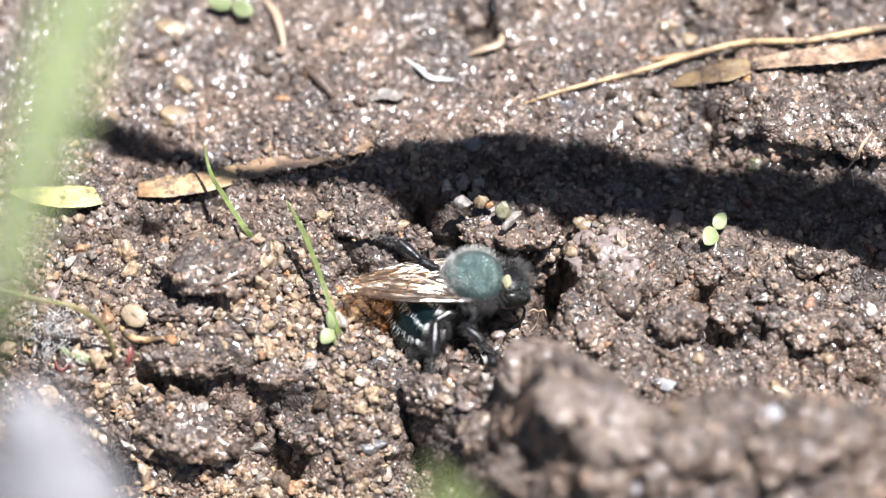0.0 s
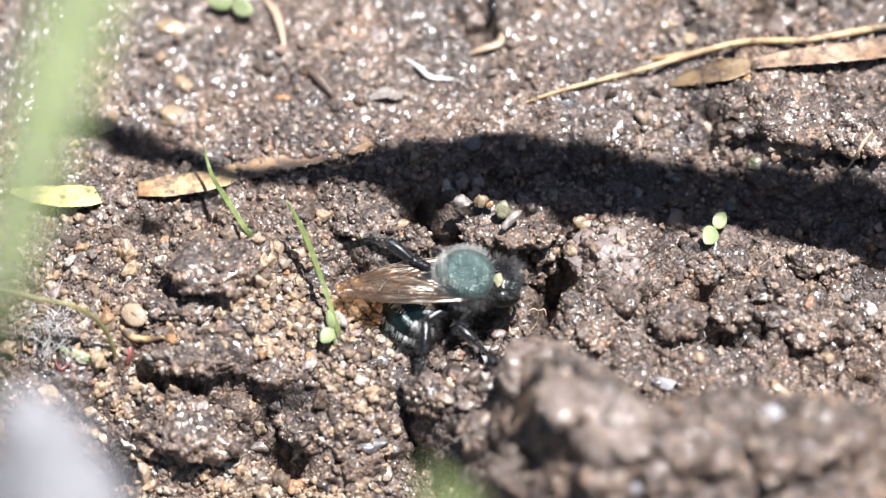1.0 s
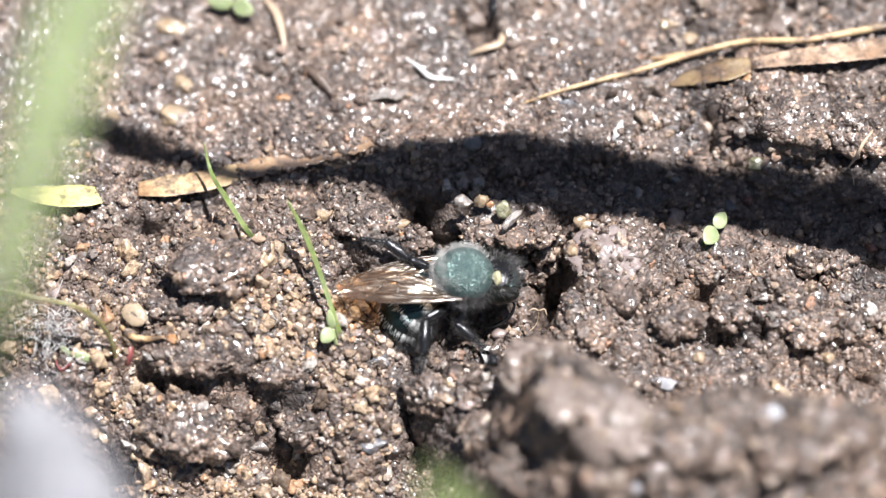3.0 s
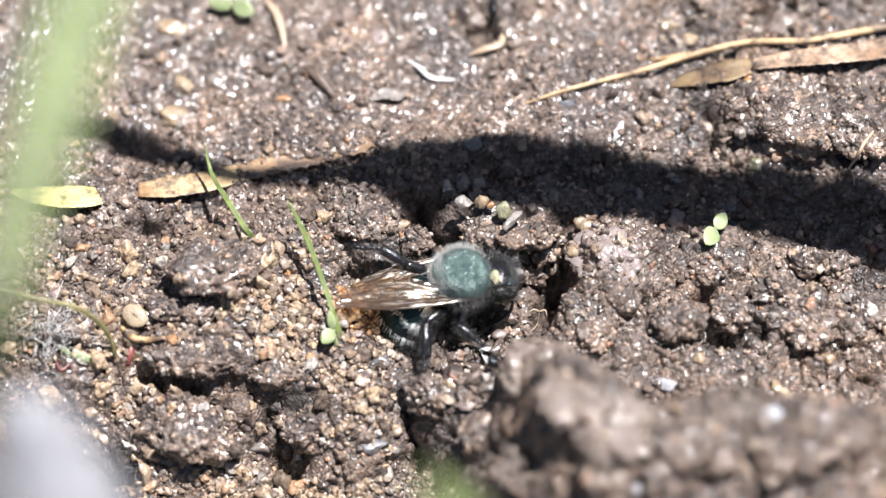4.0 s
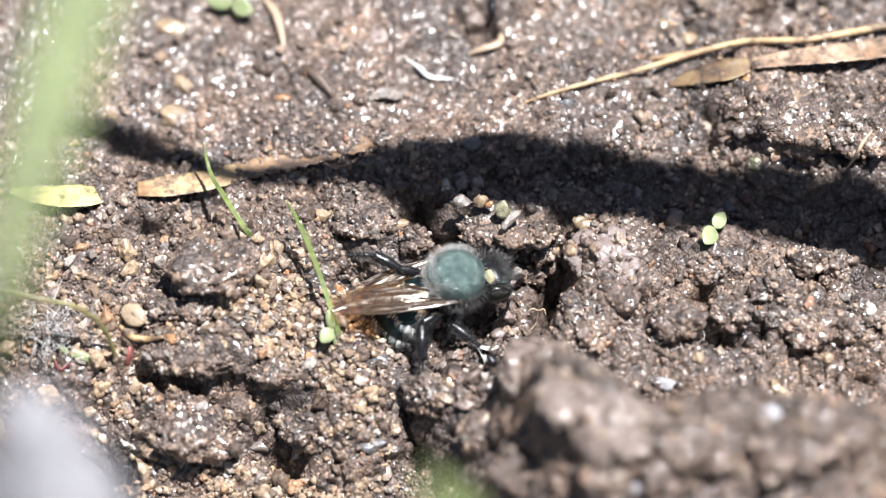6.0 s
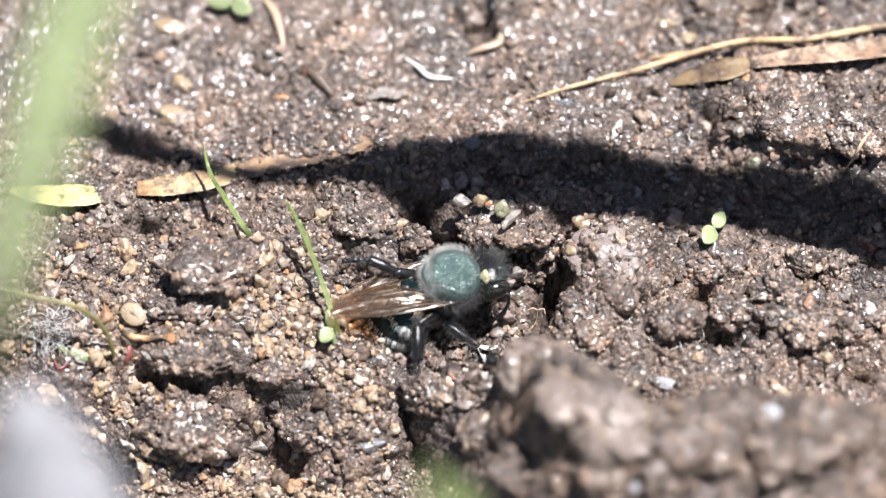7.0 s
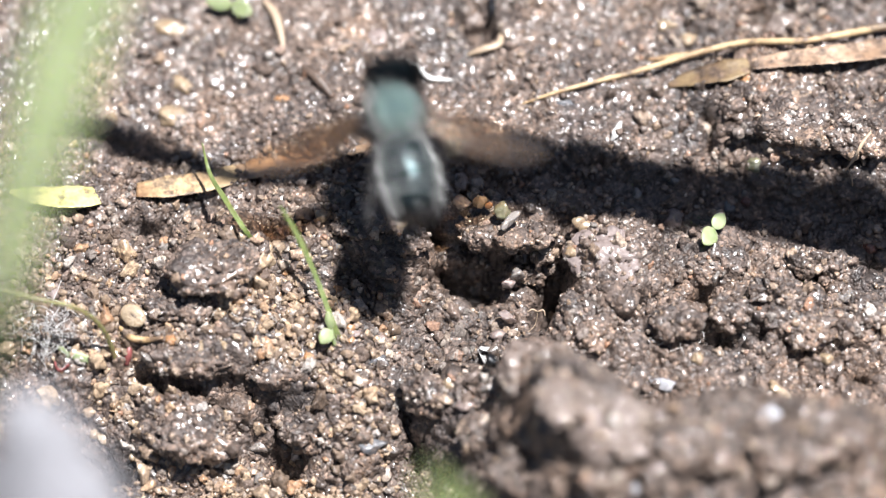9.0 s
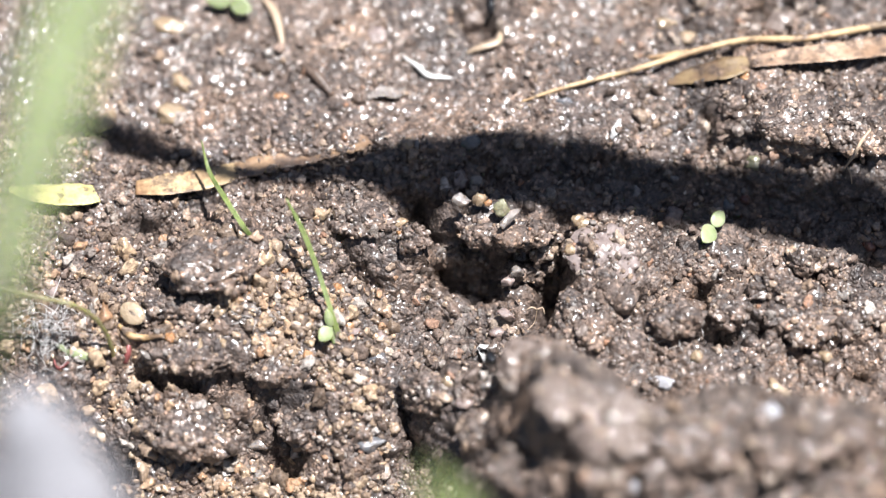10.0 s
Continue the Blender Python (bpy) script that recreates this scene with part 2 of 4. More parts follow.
def smooth_path(points, n):
    """A curve through the points, n of them."""
    p = np.asarray(points, float).reshape(-1, 3)
    q = np.vstack([2 * p[0] - p[1], p, 2 * p[-1] - p[-2]])
    out = []
    for s in np.linspace(0, len(p) - 1 - 1e-6, n):
        i = int(s)
        u = s - i
        a, b, c, d = q[i:i + 4]
        out.append(0.5 * (2 * b + (c - a) * u + (2 * a - 5 * b + 4 * c - d) * u * u + (3 * b - a - 3 * c + d) * u ** 3))
    return np.array(out)


def tube(points, radii, n=24, sides=8, up=(0, 0, 1), flat=1.0):
    path, t, side, top = frames_along(smooth_path(points, n), up)
    r = np.interp(np.linspace(0, 1, n), np.linspace(0, 1, len(radii)), radii)
    ring = np.linspace(0, 2 * np.pi, sides, endpoint=False)
    p = (path[:, None] + r[:, None, None] * (np.cos(ring)[None, :, None] * side[:, None] + flat * np.sin(ring)[None, :, None] * top[:, None])).reshape(-1, 3)
    f = [(i * sides + j, i * sides + (j + 1) % sides, (i + 1) * sides + (j + 1) % sides, (i + 1) * sides + j)
         for i in range(n - 1) for j in range(sides)]
    f += [tuple(range(sides))[::-1], tuple(range((n - 1) * sides, n * sides))]
    return p, f


def blade(points, widths, thick=0.12, fold=0.15, n=40, up=(0, 0, 1), ragged=0.0, seed=0):
    """A leaf of grass: a band with a fold along its middle, ribs and a little thickness."""
    path, t, side, top = frames_along(smooth_path(points, n), up)
    rng = np.random.RandomState(seed)
    w = np.interp(np.linspace(0, 1, n), np.linspace(0, 1, len(widths)), widths) * 0.5
    across = np.linspace(-1, 1, 9)
    rows = []
    for sign in (1, -1):
        for a in across if sign > 0 else across[::-1]:
            reach = w * (1 + ragged * (rng.rand(n) - 0.5) * (abs(a) > 0.9)) * a
            lift = fold * w * (a * a) * 1.0 + 0.05 * w * math.cos(a * 14) + sign * thick * 0.5 * (1 - 0.7 * a * a)
            rows.append(path + side * reach[:, None] + top * lift[:, None])
    k = len(rows)
    p = np.array(rows).transpose(1, 0, 2).reshape(-1, 3)
    f = [(i * k + j, i * k + (j + 1) % k, (i + 1) * k + (j + 1) % k, (i + 1) * k + j) for i in range(n - 1) for j in range(k)]
    f += [tuple(range(k))[::-1], tuple(range((n - 1) * k, n * k))]
    return p, f


def lathe(profile, sides=32):
    """A body turned about the x axis: rows of (x, radius across, radius up, drop of its middle)."""
    ring = np.linspace(0, 2 * np.pi, sides, endpoint=False)
    p = np.array([(x, a * math.cos(q), b * math.sin(q) + d) for x, a, b, d in profile for q in ring])
    n = len(profile)
    f = [(i * sides + j, i * sides + (j + 1) % sides, (i + 1) * sides + (j + 1) % sides, (i + 1) * sides + j)
         for i in range(n - 1) for j in range(sides)]
    f += [tuple(range(sides))[::-1], tuple(range((n - 1) * sides, n * sides))]
    return p, f


def hairs(roots, ways, lengths, thick, seed, droop=0.15):
    """Fine hairs as bent three-sided spikes."""
    rng = np.random.RandomState(seed)
    roots, ways = np.asarray(roots, float), np.asarray(ways, float)
    ways = ways / (np.linalg.norm(ways, axis=1)[:, None] + 1e-9)
    n = len(roots)
    a = np.cross(ways, rng.normal(size=(n, 3)))
    a /= np.linalg.norm(a, axis=1)[:, None] + 1e-9
    b = np.cross(ways, a)
    length = np.asarray(lengths, float)[:, None] * rng.uniform(0.6, 1.15, (n, 1))
    bend = a * rng.normal(size=(n, 1)) * droop + b * rng.normal(size=(n, 1)) * droop
    p = np.zeros((n, 7, 3))
    for k in range(3):
        q = 2.0944 * k
        rim = a * math.cos(q) + b * math.sin(q)
        p[:, k] = roots + rim * thick - ways * 0.05
        p[:, 3 + k] = roots + (ways + bend * 0.4) * length * 0.55 + rim * thick * 0.75
    p[:, 6] = roots + (ways + bend) * length
    f = []
    for k in range(3):
        m = (k + 1) % 3
        f += [(k, m, 3 + m), (k, 3 + m, 3 + k), (3 + k, 3 + m, 6)]
    faces = (np.array(f)[None] + 7 * np.arange(n)[:, None, None]).reshape(-1, 3)
    return p.reshape(-1, 3), faces


def thing(name, label, category, at=(0, 0, 0), group="", kind=""):
    ob = new(name)
    ob.location = Vector(at) * MM
    ob.empty_display_size = 0.002
    return tagged(ob, label, category, group, kind)


# ---- lie of the land, in millimetres ----
def ramp(v, lo, hi):
    s = np.clip((v - lo) / (hi - lo), 0.0, 1.0)
    return s * s * (3 - 2 * s)


def chance(ix, iy, seed):
    v = np.sin(ix * 127.1 + iy * 311.7 + seed * 74.7) * 43758.5453
    return v - np.floor(v)


def value_noise(x, y, seed):
    ix, iy = np.floor(x), np.floor(y)
    fx, fy = x - ix, y - iy
    fx, fy = fx * fx * (3 - 2 * fx), fy * fy * (3 - 2 * fy)
    a, b = chance(ix, iy, seed), chance(ix + 1, iy, seed)
    c, d = chance(ix, iy + 1, seed), chance(ix + 1, iy + 1, seed)
    return (a * (1 - fx) + b * fx) * (1 - fy) + (c * (1 - fx) + d * fx) * fy - 0.5


def fractal(x, y, size, seed, octaves=3):
    total, gain = 0.0, 1.0
    for k in range(octaves):
        total = total + gain * value_noise(x / size + 17.3 * k, y / size - 9.1 * k, seed + k)
        size, gain = size * 0.5, gain * 0.5
    return total


def chance3(ix, iy, iz, seed):
    v = np.sin(ix * 127.1 + iy * 311.7 + iz * 269.5 + seed * 74.7) * 43758.5453
    return v - np.floor(v)


def crumbs(p, cell, seed, fill=1.0):
    """Broken lumps of soil, one in each jittered cell of space, each with a tilted top."""
    q = p / cell
    i0 = np.floor(q)
    best = np.zeros(p.shape[:-1])
    for i in (-1, 0, 1):
        for j in (-1, 0, 1):
            for k in (-1, 0, 1):
                cx, cy, cz = i0[..., 0] + i, i0[..., 1] + j, i0[..., 2] + k
                a, b, c = (chance3(cx, cy, cz, seed + s) for s in (0, 3, 6))
                dx = q[..., 0] - cx - 0.5 - 0.9 * (a - 0.5)
                dy = q[..., 1] - cy - 0.5 - 0.9 * (b - 0.5)
                dz = q[..., 2] - cz - 0.5 - 0.9 * (c - 0.5)
                r = 0.38 + 0.38 * chance3(cx, cy, cz, seed + 9)
                tilt = 1.4 * ((b - 0.5) * dx + (c - 0.5) * dy + (a - 0.5) * dz)
                flat = np.minimum(1.5 * np.clip(1 - (dx * dx + dy * dy + dz * dz) / (r * r), 0, 1), 0.7 + tilt)
                best = np.maximum(best, r * flat * (chance3(cx, cy, cz, seed + 11) < fill))
    return best * cell


def lie(x, y):
    """The broad slopes: a bank that rises to the back, a step, a front mound and a falling front corner."""
    yc = np.clip(y, -40, 60)
    z = 0.20 * yc
    step = 5.6 - 1.8 * ramp(x, 4, 22) + 0.9 * ramp(-x, 4, 20) + 0.5 * fractal(x, y * 0, 5.0, 71)
    z = z + 0.9 * ramp(yc, step - 1.3, step + 1.1) * ramp(x, -16, -4)
    z = z - 5.0 * ramp(-yc, 4.5, 12.0) * ramp(-x, -4.0, 3.0) * ramp(-yc, 60, 25)
    front = 8.2 + 2.6 * ramp(x, 3.0, 10.0)
    z = z + 7.0 * ramp(-yc - front, 0.0, 5.0) * ramp(x, -0.5, 8.5) * ramp(-yc, 60, 25)
    far = np.maximum(np.abs(x), np.abs(y))
    return z * ramp(160 - far, 0, 110)


FORMS = []


def lump(x, y, rx, ry, high, turn=0.0, edge=2.0):
    """A clod (high above zero) or a hollow (below), of those half widths; edge: how steep its side is."""
    FORMS.append((x, y, rx, ry, high, math.radians(turn), edge))


def broad_height(x, y):
    """The land without its crumbs."""
    z = lie(x, y)
    near = ramp(60 - np.maximum(np.abs(x), np.abs(y)), 0, 20)
    wx = x + 0.9 * fractal(x, y, 1.6, 31)
    wy = y + 0.9 * fractal(x, y, 1.6, 41)
    for fx, fy, rx, ry, high, turn, edge in FORMS:
        dx, dy = wx - fx, wy - fy
        a = (dx * math.cos(turn) + dy * math.sin(turn)) / rx
        b = (dy * math.cos(turn) - dx * math.sin(turn)) / ry
        z = z + high * np.exp(-np.power(a * a + b * b + 1e-9, edge * 0.5))
    mud = ramp(y, 5.2, 7.5)
    return z + near * (1.3 - 0.6 * mud) * fractal(x, y, 5.0, 2, 3)


def crumble(p):
    """How far the crumbs stand out of the land at these points."""
    x, y = p[..., 0], p[..., 1]
    near = ramp(60 - np.maximum(np.abs(x), np.abs(y)), 0, 20)
    rough = 1.0 - 0.45 * ramp(y, 5.2, 7.5) * ramp(16 - x, 0, 5)
    w = p + 0.35 * np.stack([fractal(x, y + p[..., 2], 0.9, 51), fractal(y, x - p[..., 2], 0.9, 53), fractal(x + y, p[..., 2], 0.9, 55)], -1)
    d = 0.38 * crumbs(w, 2.4, 11, 0.75) + 0.28 * crumbs(w, 1.0, 12, 0.8) + 0.55 * crumbs(p, 0.5, 13, 0.85) + 0.5 * crumbs(p, 0.27, 16, 0.8)
    d = d + 0.5 * np.abs(fractal(w[..., 0] + 0.6 * p[..., 2], w[..., 1] + 0.8 * p[..., 2], 0.8, 15, 3))
    return near * rough * d + near * 0.10 * fractal(x + p[..., 2], y - 0.7 * p[..., 2], 0.28, 14, 2)


def ground_height(x, y):
    x, y = np.asarray(x, float), np.asarray(y, float)
    z = broad_height(x, y)
    return z + crumble(np.stack([x, y, z], -1))


# clods and hollows
lump(0.19, -3.62, 4.6, 3.2, -2.0, 0, 2.5)
lump(1.9, 0.25, 2.7, 1.5, -4.4, -12, 3)
lump(2.0, -2.4, 2.8, 1.8, -1.3, -10, 3)
lump(-1.25, 2.2, 1.1, 1.5, -3.2, 0, 3)
lump(5.90, -1.69, 1.05, 2.8, -4.5, -8, 3)
lump(-0.60, 0.92, 0.9, 1.6, -3.8, 20, 3)
lump(22.54, -0.31, 1.0, 0.6, -2.0, 10, 3)
lump(21.05, -2.06, 0.7, 0.5, -1.5, 0, 3)
lump(21.65, -6.19, 0.8, 0.5, -1.6, 30, 3)
lump(9.13, -2.06, 0.9, 0.4, -1.6, 15, 3)
lump(17.95, -5.16, 0.7, 0.4, -1.4, 0, 3)
lump(6.80, -0.47, 0.6, 1.2, -2.0, 0, 3)
lump(-13.54, -7.38, 3.6, 0.8, -3.0, -4, 3)
lump(-8.55, -7.89, 1.6, 0.7, -2.2, -10, 3)
lump(-8.57, -9.84, 1.5, 1.0, -2.6, 0, 3)
lump(-17.95, -10.41, 1.3, 0.9, -2.4, 0, 3)
lump(-1.84, -9.19, 0.8, 1.8, -2.0, 20, 3)
lump(15.46, -5.24, 1.3, 0.7, -2.6, 0, 3)
lump(11.14, -3.43, 1.5, 0.5, -1.8, -20, 3)
lump(14.58, -3.28, 1.0, 0.5, -1.6, 0, 3)
lump(22.67, -7.58, 1.5, 0.8, -2.6, 15, 3)
lump(23.46, -0.99, 1.4, 0.7, -2.6, 10, 3)
lump(2.07, 13.85, 1.0, 1.3, -1.8, 0, 3)
lump(18.33, 14.89, 1.6, 0.9, -1.6, 0, 3)
lump(-17.05, 6.48, 3.2, 0.9, -1.2, -12, 3)
lump(-15.93, 1.47, 1.6, 0.6, -1.4, 0, 3)
lump(-6.19, 7.67, 0.8, 1.2, -0.7, 0, 3)
lump(-4.52, -1.36, 1.3, 1.3, -1.2, 0, 3)
lump(2.36, -6.79, 1.3, 0.9, -1.4, 0, 3)
lump(-12.38, -1.17, 3.0, 2.4, 1.6, 0, 4)
lump(-11.37, -4.13, 3.2, 1.6, 0.8, 0, 3)
lump(-4.55, 1.81, 2.2, 1.2, 0.8, 0, 3)
lump(3.35, 1.47, 2.6, 1.1, 1.2, -5, 4)
lump(9.61, -1.36, 2.7, 3.0, 1.3, 0, 4)
lump(14.97, -0.99, 2.0, 1.7, 1.0, 0, 3)
lump(19.24, -4.13, 3.0, 2.6, 1.1, 0, 3)
lump(12.97, -4.83, 1.8, 1.3, 0.8, 0, 3)
lump(20.66, 8.71, 4.6, 3.4, 1.2, 0, 3)
lump(15.3, 7.0, 0.6, 1.4, -1.6, -20, 3)
lump(5.27, -9.72, 2.0, 2.3, 3.6, -10, 2.6)
lump(6.4, -13.2, 2.2, 1.9, 2.6, 0, 2.6)
lump(7.76, -16.03, 2.9, 2.6, 3.2, -15, 2.4)
lump(16.20, -16.93, 5.0, 3.0, 2.0, 0, 3)
lump(0.50, -8.64, 2.4, 1.7, 1.8, 0, 3)
lump(-13.84, -6.36, 3.2, 0.9, 1.2, 0, 3)
lump(-13.87, -9.10, 2.6, 1.8, 1.0, 0, 3)
lump(-5.13, -9.52, 2.4, 1.6, 1.2, 0, 3)


def ground():
    """One sheet: fine under the camera, ever wider meshed out to the horizon."""
    def line(lo, hi):
        grow = 1.35 ** np.arange(1, 48)
        return np.concatenate([lo + 0.4 - 0.4 * grow[::-1], np.arange(lo, hi, 0.082), hi - 0.3 + 0.4 * grow])

    xs, ys = line(-26.5, 26.5), line(-24.0, 23.0)
    x, y = np.meshgrid(xs, ys)
    z = broad_height(x, y)
    slope_x, slope_y = np.gradient(z, xs, axis=1), np.gradient(z, ys, axis=0)
    out = np.stack([-slope_x, -slope_y, np.ones_like(z)], -1)
    out /= np.linalg.norm(out, axis=-1)[..., None]
    p = np.stack([x, y, z], -1)
    p = (p + out * crumble(p)[..., None]).reshape(-1, 3)
    i = np.arange(x.size).reshape(x.shape)
    f = np.stack([i[:-1, :-1], i[:-1, 1:], i[1:, 1:], i[1:, :-1]], -1).reshape(-1, 4)
    ob = new("ground", mesh_of("ground", (p, f), SOIL))
    return tagged(ob, "wet dark brown crumbly soil with hollows and clods", "soil", kind="structure")


GROUND = ground()


# ---- leaves, stalks and sprouts ----
def leaf_thing(name, label, category, shape, material, piece="blade"):
    ob = thing(name, label, category)
    part(piece, shape, material, ob)
    return ob


dead = leaf_thing("dry_grass_leaf", "pale dead grass leaf half sunk in mud", "dead leaf",
                  blade([-17.06, 3.24, 1.22, -15.31, 3.28, 1.45, -13.45, 3.90, 1.12, -11.88, 4.33, 1.22, -10.62, 4.83, 1.12], [1.0, 1.6, 1.5, 1.4, 1.2], 0.15, 0.1, 50, ragged=0.1, seed=3), STRAW)
part("rotten_end", blade([-11.39, 4.30, 1.39, -9.65, 4.80, 1.60, -7.76, 5.35, 1.60, -5.21, 5.85, 2.05, -2.99, 6.40, 2.30, -0.90, 7.10, 2.10], [1.1, 1.3, 1.4, 1.4, 1.3, 0.8], 0.12, 0.1, 60, ragged=0.6, seed=13), ROTTEN, dead, "brown rotten muddy end")
leaf_thing("yellow_grass_leaf", "yellowing grass leaf end lying on wet soil", "dead leaf",
           blade([-24.11, 3.09, 1.29, -22.89, 2.81, 1.32, -21.27, 2.49, 1.50, -20.02, 2.59, 1.39, -19.27, 2.90, 1.13], [0.3, 1.2, 1.6, 1.6, 1.3], 0.15, 0.1, 40, ragged=0.05, seed=4), YELLOW_STRAW)
leaf_thing("dry_stalk", "thin brown dry grass stalk lying on the soil", "straw",
           tube([4.50, 8.12, 3.03, 6.89, 8.66, 3.61, 11.07, 10.04, 3.70, 16.57, 11.43, 4.45, 20.62, 11.02, 5.20, 24.78, 12.44, 4.70, 28.84, 13.41, 4.60], [0.06, 0.12, 0.16, 0.18, 0.2, 0.22, 0.22], 60, 10), STRAW, "stem")
leaf_thing("broad_dry_leaf", "broad pale brown dead leaf with mud specks", "dead leaf",
           blade([17.55, 9.59, 4.72, 19.62, 9.85, 4.87, 22.14, 9.84, 5.25, 25.09, 11.03, 4.43, 28.17, 12.26, 3.95], [0.8, 1.2, 1.4, 1.5, 1.5], 0.15, 0.15, 40, ragged=0.2, seed=5), PINK_STRAW)
leaf_thing("curled_dry_leaf", "curled brown dead leaf under the stalk", "dead leaf",
           blade([12.85, 9.63, 2.92, 14.26, 9.66, 3.47, 16.13, 9.48, 4.23, 17.43, 9.94, 4.29], [0.3, 1.3, 1.6, 1.0], 0.15, 0.2, 30, ragged=0.15, seed=6), OCHRE_STRAW)
leaf_thing("straw_shred", "short pale straw shred in wet mud", "straw",
           blade([11.77, 11.37, 3.21, 13.68, 11.33, 3.63, 15.94, 11.79, 3.70], [0.2, 0.4, 0.2], 0.1, 0.1, 20, seed=7), STRAW)
leaf_thing("white_fibre", "bright white dry plant fibre chip", "plant fibre",
           tube([-2.06, 11.34, 3.25, -1.35, 10.62, 3.36, -0.64, 10.24, 2.92, 0.67, 10.18, 2.80], [0.08, 0.17, 0.18, 0.08], 24, 8, flat=0.6), BRIGHT_FIBRE, "shred")
leaf_thing("dark_twig", "grey brown rotten twig bit", "twig",
           tube([-7.84, 10.95, 3.10, -7.02, 10.04, 3.08, -6.15, 8.92, 2.80], [0.22, 0.36, 0.2], 16, 8), DARK_WOOD, "stem")
leaf_thing("grass_sprout", "thin bright green grass sprout bowing over", "sprout",
           blade([-10.29, -1.22, 1.98, -10.95, -0.95, 3.12, -11.97, 0.63, 3.66, -12.91, 3.25, 2.79, -13.32, 4.44, 3.92], [0.24, 0.27, 0.28, 0.22, 0.06], 0.16, 0.5, 40, up=(0, -0.77, 0.64)), GRASS)
sprout = leaf_thing("grass_sprout", "slender green grass sprout with a darker tip", "sprout",
                    blade([-5.52, -5.64, -1.47, -5.97, -4.92, 0.11, -6.74, -3.07, 1.53, -7.57, -1.66, 3.24, -8.49, -0.58, 4.74], [0.34, 0.27, 0.25, 0.3, 0.1], 0.16, 0.5, 40, up=(0, -0.77, 0.64)), GRASS)


def seed_leaf(length, width, thick=0.25):
    """An oval, slightly dished seed leaf along x from the stalk."""
    rows, k = [], 16
    for s in np.linspace(0, 1, 18):
        w = width * 0.5 * max(0.02, math.sin(math.pi * s ** 0.85)) ** 0.6
        for q in np.linspace(0, 2 * np.pi, k, endpoint=False):
            rows.append((s * length, w * math.cos(q), thick * 0.5 * math.sin(q) * (0.3 + 0.7 * math.sin(math.pi * s)) + 0.25 * (w * math.cos(q)) ** 2 / width))
    f = [(i * k + j, i * k + (j + 1) % k, (i + 1) * k + (j + 1) % k, (i + 1) * k + j) for i in range(17) for j in range(k)]
    return np.array(rows), f + [tuple(range(k))[::-1], tuple(range(17 * k, 18 * k))]


def aimed(at, to, up=(0, -0.77, 0.64)):
    """The pose at a point, with x towards another and z near up; millimetres."""
    a, b = Vector(at), Vector(to)
    x = (b - a).normalized()
    y = Vector(up).cross(x).normalized()
    m = Matrix((x, y, x.cross(y))).transposed().to_4x4()
    m.translation = a * MM
    return m


def seedling(label, base, middle, tips, lengths, widths):
    ob = thing("seedling", label, "seedling")
    part("stem", tube([base, [(a + b) / 2 for a, b in zip(base, middle)], middle], [0.13, 0.12, 0.1], 10, 6, up=(0, 1, 0)), COTYLEDON, ob)
    for tip, length, width in zip(tips, lengths, widths):
        part("seed_leaf", seed_leaf(length, width), COTYLEDON, ob, at=aimed(middle, tip))
    return ob


seedling("pale green seedling with two oval seed leaves", (15.04, 0.19, 0.55), (15.11, 0.01, 1.75), [(14.35, -1.67, 2.05), (15.81, 1.15, 1.95)], [1.5, 1.15], [1.05, 0.85])
seedling("tiny yellow-green seed leaves beside a sprout", (-5.86, -5.78, -1.39), (-6.04, -5.46, -0.40), [(-6.65, -6.24, -0.62), (-6.25, -4.89, 0.47)], [1.0, 1.1], [0.85, 0.5])
seedling("small green leaf pair at the back", (-11.98, 15.35, 3.48), (-12.00, 14.81, 4.14), [(-13.56, 15.03, 4.19), (-10.79, 14.18, 4.06)], [1.5, 1.35], [0.9, 1.0])
seedling("small green leaf among red shreds", (-20.48, -6.76, -1.56), (-20.54, -6.66, -0.95), [(-21.26, -6.02, -1.00), (-19.00, -6.92, -1.37)], [0.8, 1.7], [0.35, 0.5])
leaf_thing("bent_stem", "thin dull green stem arching into the soil", "stem",
           tube([-25.80, -5.85, 4.16, -23.39, -6.05, 3.54, -21.59, -6.16, 2.99, -20.06, -6.41, 2.78, -18.91, -6.32, 1.55, -18.24, -6.31, -0.14, -17.90, -6.57, -2.31], [0.14, 0.14, 0.13, 0.13, 0.13, 0.13, 0.15], 40, 8, up=(0, 1, 0.2)), DULL_STEM, "stem")
near_blade = leaf_thing("grass_plant", "broad green grass blade close to the lens", "grass",
           blade([-12.40, -29.40, 60.35, -13.95, -32.95, 57.36, -15.10, -34.76, 54.54, -16.10, -36.60, 51.70, -17.60, -38.54, 47.46, -18.63, -39.68, 42.86, -20.93, -38.20, 33.22, -27.21, -31.82, -0.59, -29.29, -32.50, -10.30], [2.9, 3.0, 2.9, 2.7, 2.2, 1.7, 1.4, 1.3, 1.3], 0.2, 0.3, 60, up=(0, -0.77, 0.64)), PALE_GRASS)
tip_blade = leaf_thing("grass_plant", "green grass blade tip just below the lens", "grass",
           blade([-0.69, -44.44, 38.42, 0.02, -45.17, 37.81, 1.09, -46.17, 36.97, 2.78, -47.19, 33.50, 5.39, -37.37, 7.81, 6.18, -37.01, -3.06], [0.3, 1.0, 1.5, 1.8, 2.0, 2.0], 0.2, 0.3, 30, up=(0, -0.77, 0.64)), GRASS)
